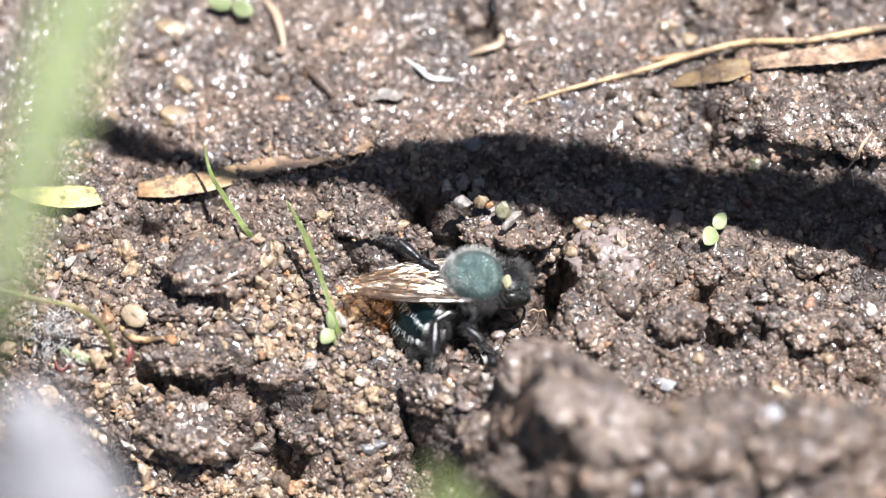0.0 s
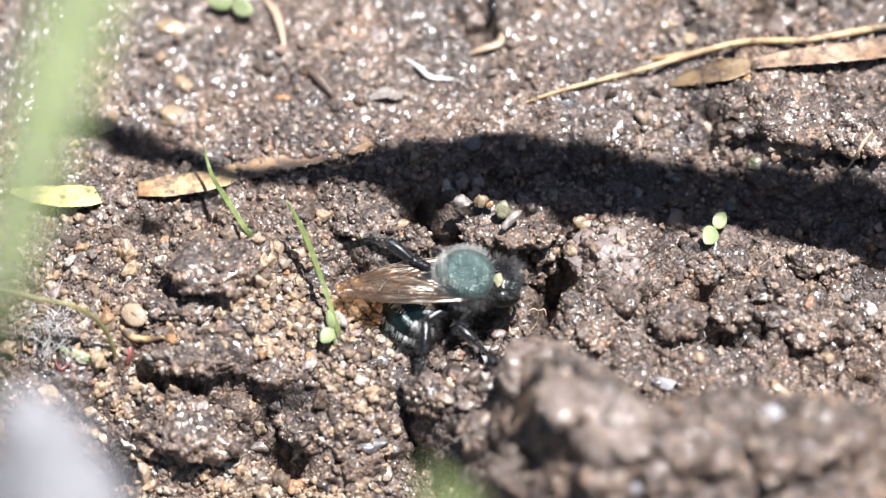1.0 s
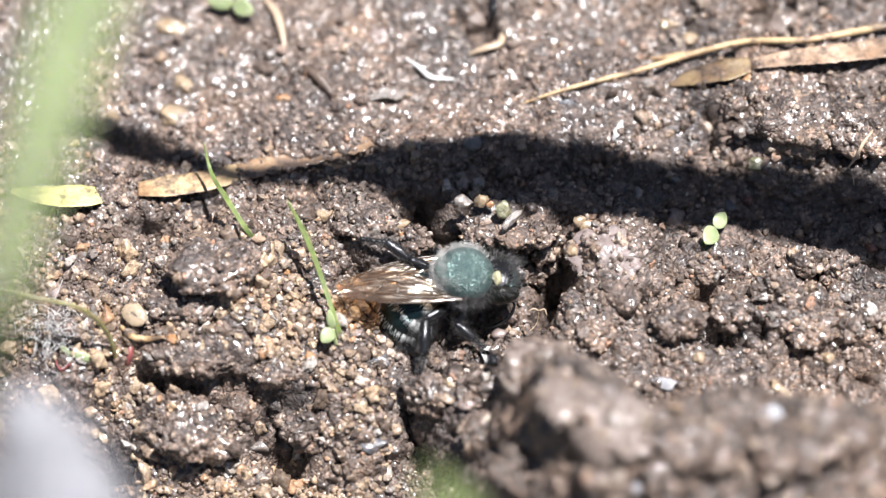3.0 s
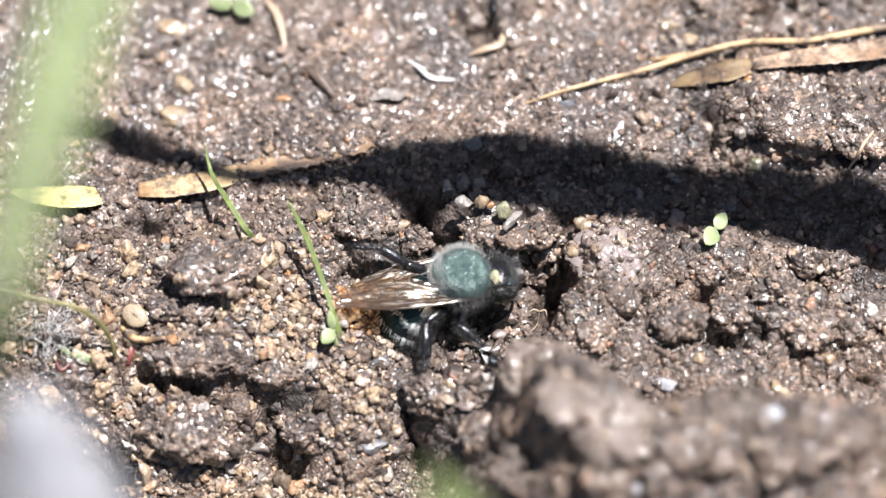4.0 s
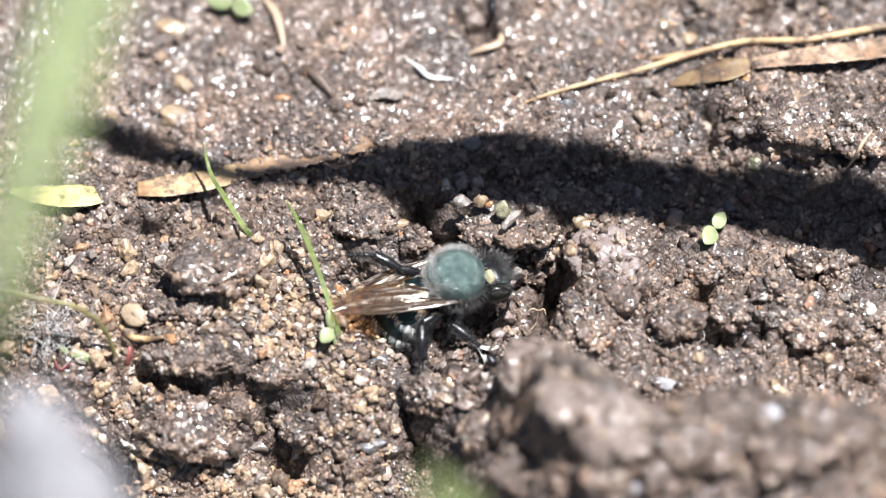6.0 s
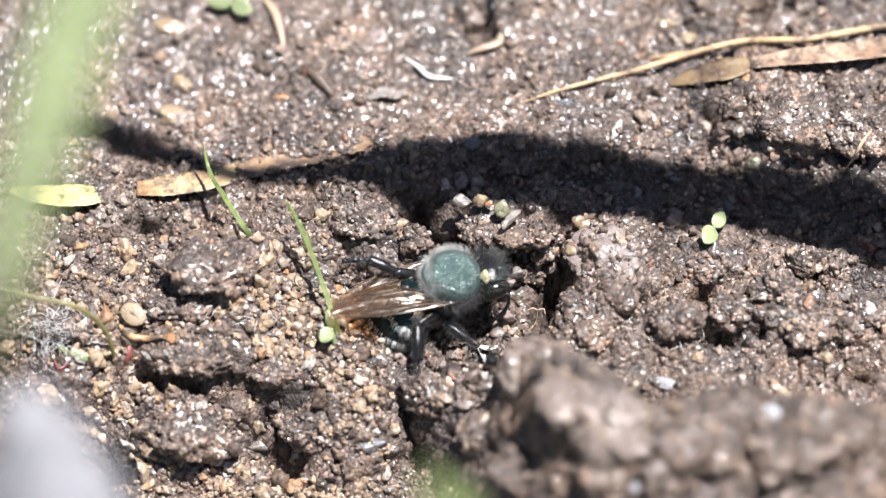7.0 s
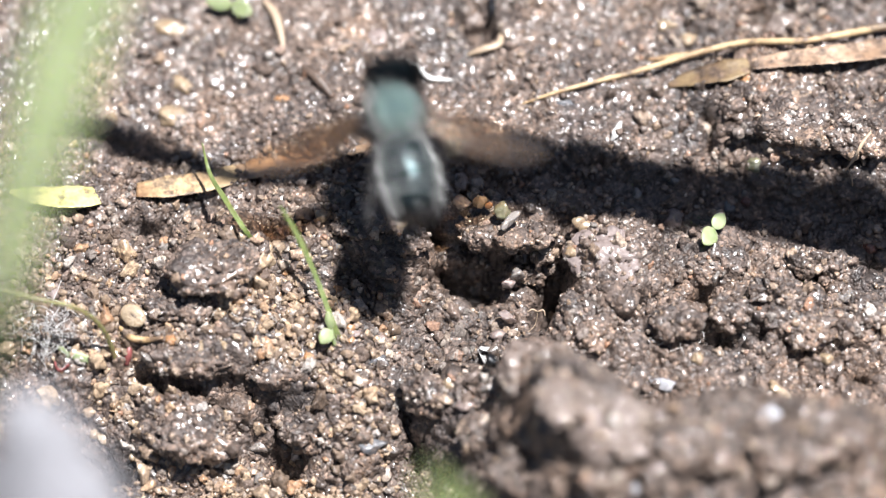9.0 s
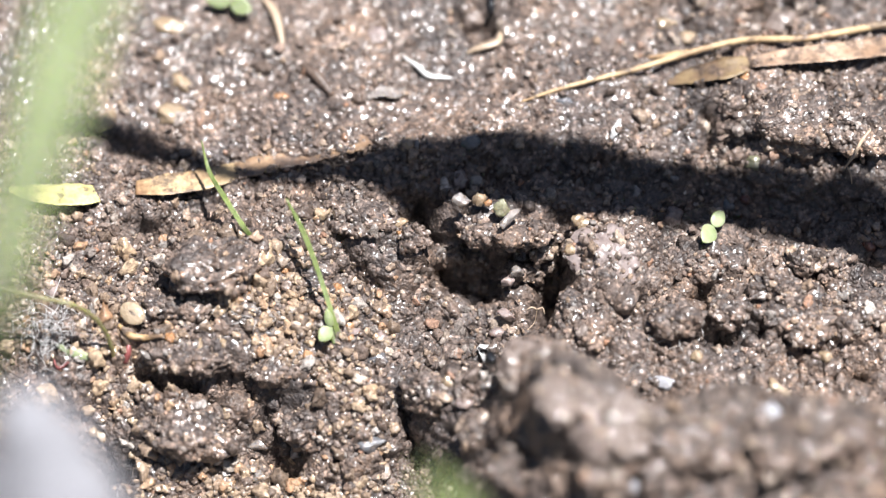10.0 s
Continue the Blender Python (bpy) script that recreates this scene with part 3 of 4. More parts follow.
part("midrib", tube([-12.40, -29.40, 60.35, -13.95, -32.95, 57.36, -15.10, -34.76, 54.54, -16.10, -36.60, 51.70, -17.60, -38.54, 47.46, -18.63, -39.68, 42.86, -20.93, -38.20, 33.22, -27.21, -31.82, -0.59, -29.29, -32.50, -10.30], [0.12, 0.12, 0.1, 0.1], 50, 6, up=(0, -0.77, 0.64)), PALE_GRASS, near_blade)
part("midrib", tube([-0.69, -44.44, 38.42, 0.02, -45.17, 37.81, 1.09, -46.17, 36.97, 2.78, -47.19, 33.50, 5.39, -37.37, 7.81, 6.18, -37.01, -3.06], [0.05, 0.1, 0.1], 30, 6, up=(0, -0.77, 0.64)), GRASS, tip_blade)
leaf_thing("rootlet", "forked tan rootlet on wet soil", "root",
           join(tube([23.95, 5.00, 4.14, 23.46, 4.41, 3.90, 22.97, 3.28, 4.00, 22.46, 2.92, 3.30], [0.1, 0.12, 0.1, 0.04], 20, 6),
                tube([22.64, 3.12, 3.21, 22.80, 2.63, 3.20, 22.88, 2.30, 2.72], [0.05, 0.05, 0.03], 10, 6)), ROOT, "root")
leaf_thing("rootlet", "tiny dry rootlet tuft at the burrow edge", "root",
           join(tube([4.82, -4.43, -1.89, 5.21, -3.86, -1.94, 5.35, -3.63, -1.08], [0.02, 0.025, 0.04], 12, 6), tube([5.35, -3.63, -1.08, 5.04, -3.59, -0.93, 4.76, -3.71, -1.03], [0.05, 0.05, 0.03], 8, 6),
                tube([5.35, -3.63, -1.08, 5.66, -3.62, -0.95, 5.76, -3.88, -1.17], [0.06, 0.05, 0.03], 8, 6)), ROOT, "root")
leaf_thing("pale_shred", "pale dry plant shred in the mud", "plant fibre",
           tube([-10.20, 15.60, 3.69, -9.52, 14.50, 3.68, -9.17, 13.22, 3.39, -9.00, 12.25, 3.10], [0.15, 0.28, 0.22, 0.1], 20, 8, flat=0.5), ROOT, "shred")
leaf_thing("pale_shred", "tan root piece bent over the mud", "root",
           tube([1.48, 11.74, 3.19, 2.28, 11.78, 3.62, 3.25, 12.13, 3.71, 3.48, 13.14, 3.71], [0.12, 0.25, 0.25, 0.12], 20, 8, flat=0.6), ROOT, "root")
leaf_thing("rotten_twig", "short black rotten stem piece", "stem",
           tube([2.85, 15.05, 4.27, 2.91, 14.30, 4.03, 2.66, 14.20, 2.91], [0.2, 0.22, 0.15], 14, 8), BLACK, "stem")
leaf_thing("pale_flake", "crumpled whitish dry flake in wet mud", "plant fibre",
           blade([-4.12, 8.69, 2.72, -3.33, 9.00, 2.86, -2.53, 8.84, 2.85, -1.99, 9.47, 2.72], [0.3, 0.8, 0.7, 0.2], 0.12, 0.3, 24, ragged=0.5, seed=21), QUARTZ, "flake")
leaf_thing("pale_flake", "glassy pale flake on the wet bank", "plant fibre",
           blade([9.57, 5.57, 2.78, 9.82, 5.87, 3.16, 10.11, 6.89, 2.97], [0.2, 0.45, 0.15], 0.1, 0.3, 16, ragged=0.4, seed=22), FIBRE, "flake")
leaf_thing("red_shred", "thin red plant shred among crumbs", "plant fibre",
           join(tube([-21.33, -6.99, -1.88, -20.86, -7.34, -1.59, -20.41, -7.19, -1.27], [0.06, 0.11, 0.06], 12, 6), tube([-21.24, -6.89, -1.41, -21.14, -7.22, -1.49, -20.86, -7.44, -1.81], [0.04, 0.07, 0.04], 12, 6)), RED_SHRED, "shred")
leaf_thing("red_shred", "dull red stem stub in the soil", "stem",
           tube([-17.17, -5.97, -1.16, -17.23, -6.35, -1.48, -17.38, -6.54, -2.09], [0.15, 0.22, 0.18], 12, 8), RED_SHRED, "stem")
leaf_thing("white_splinter", "thin white splinter lying flat", "plant fibre",
           tube([-21.09, -7.24, -1.71, -20.46, -7.35, -1.73, -19.64, -7.11, -1.72], [0.05, 0.08, 0.05], 12, 6), FIBRE, "shred")
leaf_thing("dry_stem_bit", "grey brown dry stem lying by the seed", "stem",
           tube([-17.72, -5.05, -0.71, -17.05, -5.89, -0.57, -16.21, -6.01, -0.61, -15.25, -6.20, -0.18], [0.12, 0.2, 0.18, 0.1], 20, 8), BROWN_STRAW, "stem")
leaf_thing("leaf_speck", "small yellow green leaf speck near the lens", "leaf",
           blade([20.28, -18.39, 5.13, 20.42, -18.30, 5.79, 20.61, -17.82, 5.93], [0.3, 0.9, 0.3], 0.15, 0.3, 14), COTYLEDON)


def fuzz(label, centre, spread, n, length, seed):
    """A thin tangle of pale threads."""
    rng = np.random.RandomState(seed)
    tangle = []
    for _ in range(n):
        a = np.array(centre) + rng.normal(size=3) * spread
        way = rng.normal(size=3) * (1, 1, 0.3)
        way /= np.linalg.norm(way)
        b = a + way * length * rng.uniform(0.4, 1.0)
        tangle.append(tube([a, (a + b) / 2 + rng.normal(size=3) * 0.15 * length, b], [0.018, 0.02, 0.012], 8, 4))
    leaf_thing("plant_fuzz", label, "plant fibre", join(*tangle), FIBRE, "threads")


fuzz("white cottony fuzz caught on soil crumbs", (-21.41, -5.48, -0.43), (0.7, 0.9, 0.3), 150, 1.8, 5)
fuzz("white fine threads on a soil crumb", (14.23, -5.10, -1.40), (0.3, 0.3, 0.15), 14, 0.8, 6)
fuzz("pale fine root hairs on wet soil", (-11.01, -4.71, 0.10), (0.9, 0.5, 0.15), 16, 1.0, 7)
fuzz("pale fine root hairs on wet soil", (12.29, -6.06, -0.45), (0.6, 0.3, 0.15), 8, 1.2, 8)

# a scrap of a dead insect at the rim of the dug ground
scrap = thing("insect_scrap", "black glossy insect scrap with white torn skin", "insect scrap")
part("shell", pebble_shape(0.42, 0.4, 0.42, 95, 3, 0.35, 6), BLACK, scrap, at=pose(*(Vector((2.74, -8.38, 0.47)) * MM)))
part("torn_skin", join(blade([2.06, -5.58, -1.94, 2.31, -6.04, -2.07, 2.47, -8.21, -0.23], [0.2, 0.3, 0.1], 0.05, 0.4, 12), blade([2.12, -5.60, -1.83, 2.62, -5.88, -1.67, 3.11, -5.88, -1.47], [0.2, 0.35, 0.15], 0.05, 0.4, 12),
                     tube([2.40, -8.64, 0.06, 2.72, -7.32, -0.86, 3.05, -6.17, -1.91], [0.03, 0.05, 0.03], 10, 5)), FIBRE, scrap)

# an unseen blade, added high towards the sun to cast the bank's shadow band
HIGH = 100.0


def over(points):
    # from the wanted shadow's course on the ground up to the added blade
    return [tuple(np.array(p) + np.array(TO_SUN[:]) * HIGH) for p in points]


leaf_thing("unseen_shadow_blade", "unseen leaf-shaped blade added high up to shade the bank", "dead leaf",
           blade(over([(-23.17, 7.92, 1.81), (-18.71, 7.26, 0.87), (-14.81, 5.86, 0.87), (-11.23, 4.13, 1.25), (-5.83, 4.10, 1.83), (-0.76, 4.10, 1.59), (3.67, 3.95, 1.70), (7.47, 3.45, 1.38), (10.33, 3.10, 1.02), (16.37, 2.75, 0.14), (22.61, 1.6, 0.45), (38.14, -1.0, 0.22)]) + [(95.0, 0.0, 25.0), (105.0, -5.0, 0.0)],
                 [1.2, 1.6, 1.4, 1.1, 1.8, 4.2, 5.0, 4.7, 4.1, 3.8, 4.4, 4.7, 3.0, 2.0], 0.2, 0.1, 110, up=TO_SUN[:], ragged=0.06, seed=9), BROWN_STRAW)


# ---- stones, seeds and clods ----
def stone(name, label, category, at, size, material, seed, turn=0.0, level=3, rough=0.28, cuts=9, sink=0.35):
    ob = new(name, mesh_of(name, pebble_shape(*size, seed, level, rough, cuts), material))
    x, y, z = at
    ob.matrix_world = pose(x * MM, y * MM, (z + size[2] * (0.7 - 2 * sink)) * MM, 0, 0, turn)
    return tagged(ob, label, category, "pebbles" if category == "pebble" else "")


def pebble(at, rx, ry, rz, material, look_label, seed, turn=0.0):
    return stone("pebble", look_label, "pebble", at, (rx, ry, rz), material, seed, turn)


GRAIN_SHAPES = [pebble_shape(1, 0.85, 0.75, 200 + i, 2, 0.5, 11, 0.5) for i in range(14)]
FINE_SHAPES = [pebble_shape(1, 0.85, 0.75, 200 + i, 3, 0.5, 11, 0.5) for i in range(14)]


def strewn(places, sizes, rng, fine_from=0.33):
    """Many grains in one shape, each turned at random."""
    points, faces, base = [], [], 0
    for k, (at, r) in enumerate(zip(places, sizes)):
        p, f = (FINE_SHAPES if r > fine_from else GRAIN_SHAPES)[k % 14]
        m = np.array(Euler(rng.uniform(0, 2 * np.pi, 3)).to_matrix())
        points.append(p @ m.T * r + at)
        faces.append(f + base)
        base += len(p)
    return np.vstack(points), np.vstack(faces)


def clod(at, rx, ry, rz, seed, turn=0.0, lift=0.0, material=None, coarse=1.0, lean=0.0):
    """A lump of caked soil, crumbly all over."""
    p, f = ICO[5]
    rng = np.random.RandomState(seed)
    shift = rng.uniform(-50, 50, 3)
    form = np.array([noise.fractal(Vector(v * 1.1 + shift), 0.9, 2.0, 3) for v in p])
    q = p * (1 + 0.45 * form)[:, None] * (rx, ry, rz)
    w = q + shift
    stand = 0.45 * crumbs(w, 1.1, seed, 0.8) + 0.5 * crumbs(w, 0.5, seed + 20, 0.8) + 0.3 * np.abs(fractal(w[:, 0] + w[:, 2], w[:, 1] - w[:, 2], 0.7, seed, 3))
    q = q + p * stand[:, None] * coarse
    ob = new("soil_clod", mesh_of("soil_clod", (q, f), material or SOIL))
    ob.matrix_world = pose(at[0] * MM, at[1] * MM, (at[2] + lift) * MM, lean, 0, turn)
    spots = [k for k in rng.permutation(len(q)) if p[k][2] > -0.2][:int(17 * coarse * (rx + ry + rz) ** 1.3)]
    r = np.minimum(0.5, 0.11 + 0.09 * rng.exponential(size=len(spots)))
    part("crust", strewn(q[spots], r, rng), GRAINS, ob, "crust of small wet sand grains")
    return tagged(ob, "crumbly wet brown soil clod with glinting grains", "soil clod", "soil clods")


clod((3.17, 0.49, 1.32), 1.9, 1.4, 0.55, 301, -8, 0.0)
clod((-4.21, 0.66, 1.46), 1.6, 0.9, 0.5, 304, 10, -0.1)
clod((9.27, -1.24, 0.79), 1.8, 2.0, 0.9, 305, 15, -0.2, PINK_CLOD)
clod((7.97, -4.61, -0.28), 1.5, 1.6, 0.7, 306, 0, -0.2)
clod((14.75, -1.44, 0.55), 1.6, 1.2, 0.8, 307, -20, -0.1)
clod((13.07, -5.29, 0.07), 1.3, 0.9, 0.7, 308, 0, 0.0)
clod((16.09, -4.27, -0.45), 1.2, 0.9, 0.7, 309, 0, 0.1)
clod((19.79, -4.70, -0.16), 2.0, 1.6, 0.8, 310, 0, -0.2)
clod((-12.27, -2.43, 1.49), 2.3, 1.6, 0.9, 311, 20, -0.1)
clod((-14.16, -4.03, -0.25), 1.6, 0.9, 0.6, 312, 0, 0.0)
clod((-13.81, -6.64, -1.72), 2.2, 0.8, 0.7, 313, -4, 0.1)
clod((-9.16, -6.87, -2.43), 1.6, 0.8, 0.7, 314, 0, 0.0)
clod((-13.80, -9.83, -4.20), 2.0, 1.4, 0.9, 315, 0, -0.1)
clod((-6.99, -9.13, -4.60), 1.8, 1.1, 0.8, 316, 15, 0.0)
clod((-0.43, -8.28, -2.64), 1.4, 1.0, 0.9, 317, 0, 0.1)
clod((5.47, -11.26, 2.89), 1.9, 1.7, 0.8, 318, -25, 0.0, DRY_CLOD, 1.0)
clod((5.80, 0.22, -0.21), 0.6, 0.6, 0.5, 340)
clod((5.32, -0.22, -1.75), 0.6, 0.6, 0.5, 341)
clod((6.95, -15.88, 6.84), 1.8, 1.5, 0.8, 342, -35, 0.0, DRY_CLOD, 0.9)
clod((8.85, -17.13, 6.05), 2.2, 1.8, 0.9, 331, -20, 0.0, DRY_CLOD, 1.1)
clod((2.47, -12.36, -0.90), 1.3, 1.1, 0.8, 332, 0, 0.0)
clod((4.37, -16.82, 1.49), 1.2, 1.0, 0.8, 333, 0, 0.0)
clod((11.65, -19.24, 4.22), 1.4, 1.2, 1.0, 334, 0, 0.0)
clod((17.78, -18.45, 5.60), 2.0, 1.5, 1.0, 325, -10, 0.0, SOIL, 0.9, 0)
clod((4.96, 0.07, 1.23), 0.9, 0.8, 0.4, 302, 0, 0.0)
clod((21.86, -1.42, -0.21), 0.9, 0.7, 0.7, 335, 0, 0.2)
clod((23.57, -4.39, -0.55), 1.1, 0.8, 0.8, 336, 0, 0.2)
clod((20.27, -1.28, 0.10), 0.8, 0.6, 0.6, 337, 0, 0.2)
clod((18.43, -3.43, 0.26), 0.9, 0.7, 0.7, 338, 0, 0.2)
clod((24.01, 0.73, 0.16), 0.8, 0.7, 0.6, 339, 0, 0.1)
clod((0.2, 0.75, -1.6), 0.8, 0.5, 0.7, 344, 0, 0.0)
clod((1.9, 1.15, -2.2), 0.9, 0.5, 0.8, 345, 0, 0.0)
clod((4.1, -0.5, -1.6), 0.6, 0.5, 0.5, 346, 0, 0.0)
clod((0.35, 1.02, -4.56), 0.8, 0.5, 0.5, 327, 0, 0.0)
clod((3.55, 0.57, -4.22), 0.8, 0.6, 0.5, 328, 20, 0.0)
clod((-1.54, -0.33, 0.83), 0.7, 0.6, 0.5, 330, 0, 0.2)
clod((17.40, 8.35, 3.48), 1.6, 1.2, 0.7, 319, 0, -0.1)
clod((19.60, 6.50, 3.20), 3.2, 2.0, 1.3, 320, 0, -0.2)
clod((23.60, 6.20, 3.20), 2.0, 1.8, 1.0, 343, 0, -0.1)
clod((22.33, -4.86, -0.95), 1.3, 1.0, 0.8, 321, 0, 0.0)
clod((13.41, -18.18, 5.24), 2.2, 1.5, 1.2, 322, 0, 0.0)
clod((19.60, -17.35, 5.61), 2.4, 1.6, 1.3, 323, 0, 0.0)
clod((9.01, -18.87, 4.21), 1.6, 1.3, 1.2, 324, 0, 0.2)

PALE, TANNED, RUSTY, GREY, PINKISH = "pale translucent quartz pebble", "tan rounded pebble on wet soil", "orange brown pebble on wet soil", "dark slate grey pebble", "pinkish grey pebble in wet soil"
pebble((1.16, 0.98, 2.78), 0.6, 0.46, 0.46, QUARTZ, PALE, 1, -12)
pebble((2.16, 1.00, 2.80), 0.4, 0.44, 0.42, TAN, TANNED, 2)
pebble((2.63, 0.82, 2.77), 0.3, 0.25, 0.25, ORANGE, RUSTY, 3)
pebble((3.41, 0.50, 2.77), 0.52, 0.5, 0.5, OLIVE, "olive green translucent pebble", 4)
pebble((3.90, -0.02, 2.60), 0.86, 0.3, 0.3, QUARTZ, "long pale quartz splinter", 5, 52)
pebble((-1.81, 5.36, 2.54), 0.4, 0.42, 0.45, TAN, TANNED, 6)
pebble((-1.33, 5.31, 2.50), 0.22, 0.35, 0.35, QUARTZ, PALE, 7)
pebble((1.78, 5.61, 2.36), 0.72, 0.5, 0.5, SLATE, "bluish slate pebble in the shade", 8, -10)
pebble((1.20, 3.62, 1.40), 0.5, 0.55, 0.6, PINK, PINKISH, 9)
pebble((2.02, 3.25, 1.68), 0.38, 0.45, 0.5, QUARTZ, PALE, 10)
pebble((4.2, -1.3, -0.6), 0.55, 0.4, 0.4, QUARTZ, PALE, 140, 30)
pebble((3.7, -1.7, -1.0), 0.4, 0.35, 0.35, PINK, PINKISH, 141)
pebble((7.2, -0.8, 0.75), 0.42, 0.5, 0.45, TAN, TANNED, 142, 20)
pebble((7.6, 0.8, 1.3), 0.42, 0.35, 0.4, TAN, TANNED, 143)
pebble((-2.26, 0.63, 1.25), 0.6, 0.35, 0.4, TAN, TANNED, 11)
pebble((-1.95, -0.04, 1.07), 0.55, 0.4, 0.4, ORANGE, RUSTY, 12)
pebble((-6.58, 1.37, 1.35), 0.6, 0.5, 0.4, TAN, TANNED, 13, 20)
pebble((-13.12, -6.22, -1.10), 0.55, 0.55, 0.5, TAN, TANNED, 14)
pebble((-11.93, -6.15, -0.98), 0.5, 0.4, 0.4, TAN, "honey yellow rounded pebble", 15)
pebble((-8.94, 9.03, 2.35), 0.55, 0.35, 0.3, ORANGE, RUSTY, 16)
pebble((-15.26, 8.36, 1.75), 0.95, 0.7, 0.5, TAN, TANNED, 17, -30)
pebble((-18.86, 7.94, 1.80), 0.65, 0.95, 0.5, TAN, TANNED, 18, -20)
pebble((-15.53, 14.10, 2.9), 1.0, 0.7, 0.5, TAN, TANNED, 19, -15)
pebble((-14.78, 10.44, 2.1), 0.95, 0.6, 0.4, TAN, TANNED, 20, -25)
pebble((-19.45, 12.47, 2.63), 0.45, 0.35, 0.3, TAN, TANNED, 21)
pebble((-3.74, 13.00, 3.34), 0.85, 0.75, 0.3, PINK, PINKISH, 22)
pebble((1.98, 14.62, 2.93), 0.75, 0.8, 0.6, CLOD, "olive brown pebble in a hollow", 23)
pebble((10.99, 3.10, 1.03), 0.36, 0.48, 0.4, QUARTZ, PALE, 24, 10)
pebble((12.99, 1.73, 0.54), 0.65, 0.6, 0.5, PINK, PINKISH, 25)
pebble((16.05, 2.85, 0.30), 0.6, 0.5, 0.45, SLATE, GREY, 26)
pebble((17.29, 9.20, 3.87), 0.55, 0.5, 0.45, ORANGE, RUSTY, 27, -30)
pebble((11.53, 9.68, 2.97), 0.5, 0.42, 0.4, QUARTZ, PALE, 28)
pebble((13.12, 13.63, 3.61), 0.5, 0.4, 0.35, TAN, "pale yellow rounded pebble", 128)
pebble((14.00, 12.80, 3.37), 0.55, 0.55, 0.4, TAN, TANNED, 129)
pebble((18.95, 12.89, 3.83), 1.1, 0.45, 0.4, RED, "long reddish brown wet pebble", 130, 42)
pebble((17.26, 9.25, 3.91), 0.5, 0.65, 0.45, ORANGE, RUSTY, 131, 15)
pebble((16.50, 7.81, 3.23), 0.75, 0.45, 0.45, SLATE, GREY, 132, 20)
pebble((9.31, -19.21, 3.92), 1.3, 1.0, 0.9, WHITE_STONE, "glittering white quartz lump in soil", 133)
pebble((12.25, -8.36, -1.54), 0.8, 0.6, 0.4, WHITE_STONE, "pale bluish grey stone in soil", 134)
pebble((17.28, -16.28, 5.92), 0.9, 0.7, 0.5, WHITE_STONE, "pale bluish grey stone in soil", 135)
pebble((17.78, 4.49, 1.94), 0.8, 0.5, 0.5, OLIVE, "amber translucent pebble in soil", 29)
pebble((19.13, 4.71, 2.32), 0.55, 0.4, 0.4, QUARTZ, PALE, 30)
pebble((23.84, 0.04, 0.10), 0.6, 0.5, 0.5, RED, "reddish brown wet pebble", 31)
pebble((22.47, -3.23, -0.23), 0.62, 0.55, 0.5, QUARTZ, PALE, 32)
pebble((13.98, -7.38, -0.58), 0.4, 0.4, 0.4, TAN, TANNED, 33)
pebble((18.47, -9.14, -1.14), 0.85, 0.4, 0.3, TAN, "pale tan seed husk", 34, -42)
pebble((7.57, -0.10, -0.28), 0.4, 0.45, 0.4, TAN, TANNED, 35)
pebble((8.05, 0.65, 1.13), 0.55, 0.35, 0.35, TAN, TANNED, 36)
pebble((-8.93, -4.13, -0.86), 0.35, 0.55, 0.35, QUARTZ, PALE, 37, -15)
pebble((-3.32, -4.83, -2.23), 0.55, 0.45, 0.35, PINK, PINKISH, 38)
pebble((-3.49, -6.20, -2.07), 0.75, 0.5, 0.4, SLATE, GREY, 39)
pebble((-3.86, -10.27, -4.64), 0.8, 0.6, 0.5, SLATE, GREY, 40)
pebble((1.67, -8.52, -0.94), 0.55, 0.5, 0.6, CLOD, "dark crusty soil crumb", 41)
pebble((0.49, -8.43, -1.46), 0.5, 0.4, 0.4, TAN, TANNED, 42)
pebble((2.65, -9.23, -0.83), 0.5, 0.4, 0.4, QUARTZ, PALE, 43)
pebble((1.26, -9.72, -1.56), 0.55, 0.5, 0.4, PINK, PINKISH, 44)
pebble((3.14, -4.48, -2.32), 0.5, 0.5, 0.5, PINK, PINKISH, 45)
pebble((3.65, -3.30, -1.98), 0.55, 0.35, 0.4, PINK, PINKISH, 46, -35)
pebble((4.60, -3.33, -2.60), 0.5, 0.45, 0.4, CLOD, "dark crusty soil crumb", 47)
pebble((-21.36, -3.21, -0.02), 0.7, 0.65, 0.5, PINK, PINKISH, 48)
pebble((21.11, -7.02, -0.99), 0.4, 0.4, 0.35, TAN, TANNED, 49)
pebble((13.03, 3.84, 1.39), 0.5, 0.4, 0.4, SLATE, GREY, 50)
pebble((17.18, 3.28, 0.34), 0.35, 0.45, 0.4, RED, "rusty red pebble in the shade", 51)
pebble((6.88, 7.98, 3.18), 0.6, 0.4, 0.3, SLATE, "pale bluish pebble in mud", 52)
pebble((12.80, 13.76, 3.52), 0.6, 0.4, 0.3, TAN, TANNED, 53)
pebble((-17.19, -9.69, -6.18), 0.6, 0.7, 0.6, TAN, TANNED, 54)
pebble((-18.71, -9.25, -5.21), 0.6, 0.45, 0.4, TAN, TANNED, 55)
pebble((-10.14, -9.30, -5.91), 0.75, 0.4, 0.4, QUARTZ, PALE, 56)
pebble((19.37, 13.28, 4.03), 1.2, 0.9, 0.6, CLOD, "dull red brown clod at the back", 57, 40)


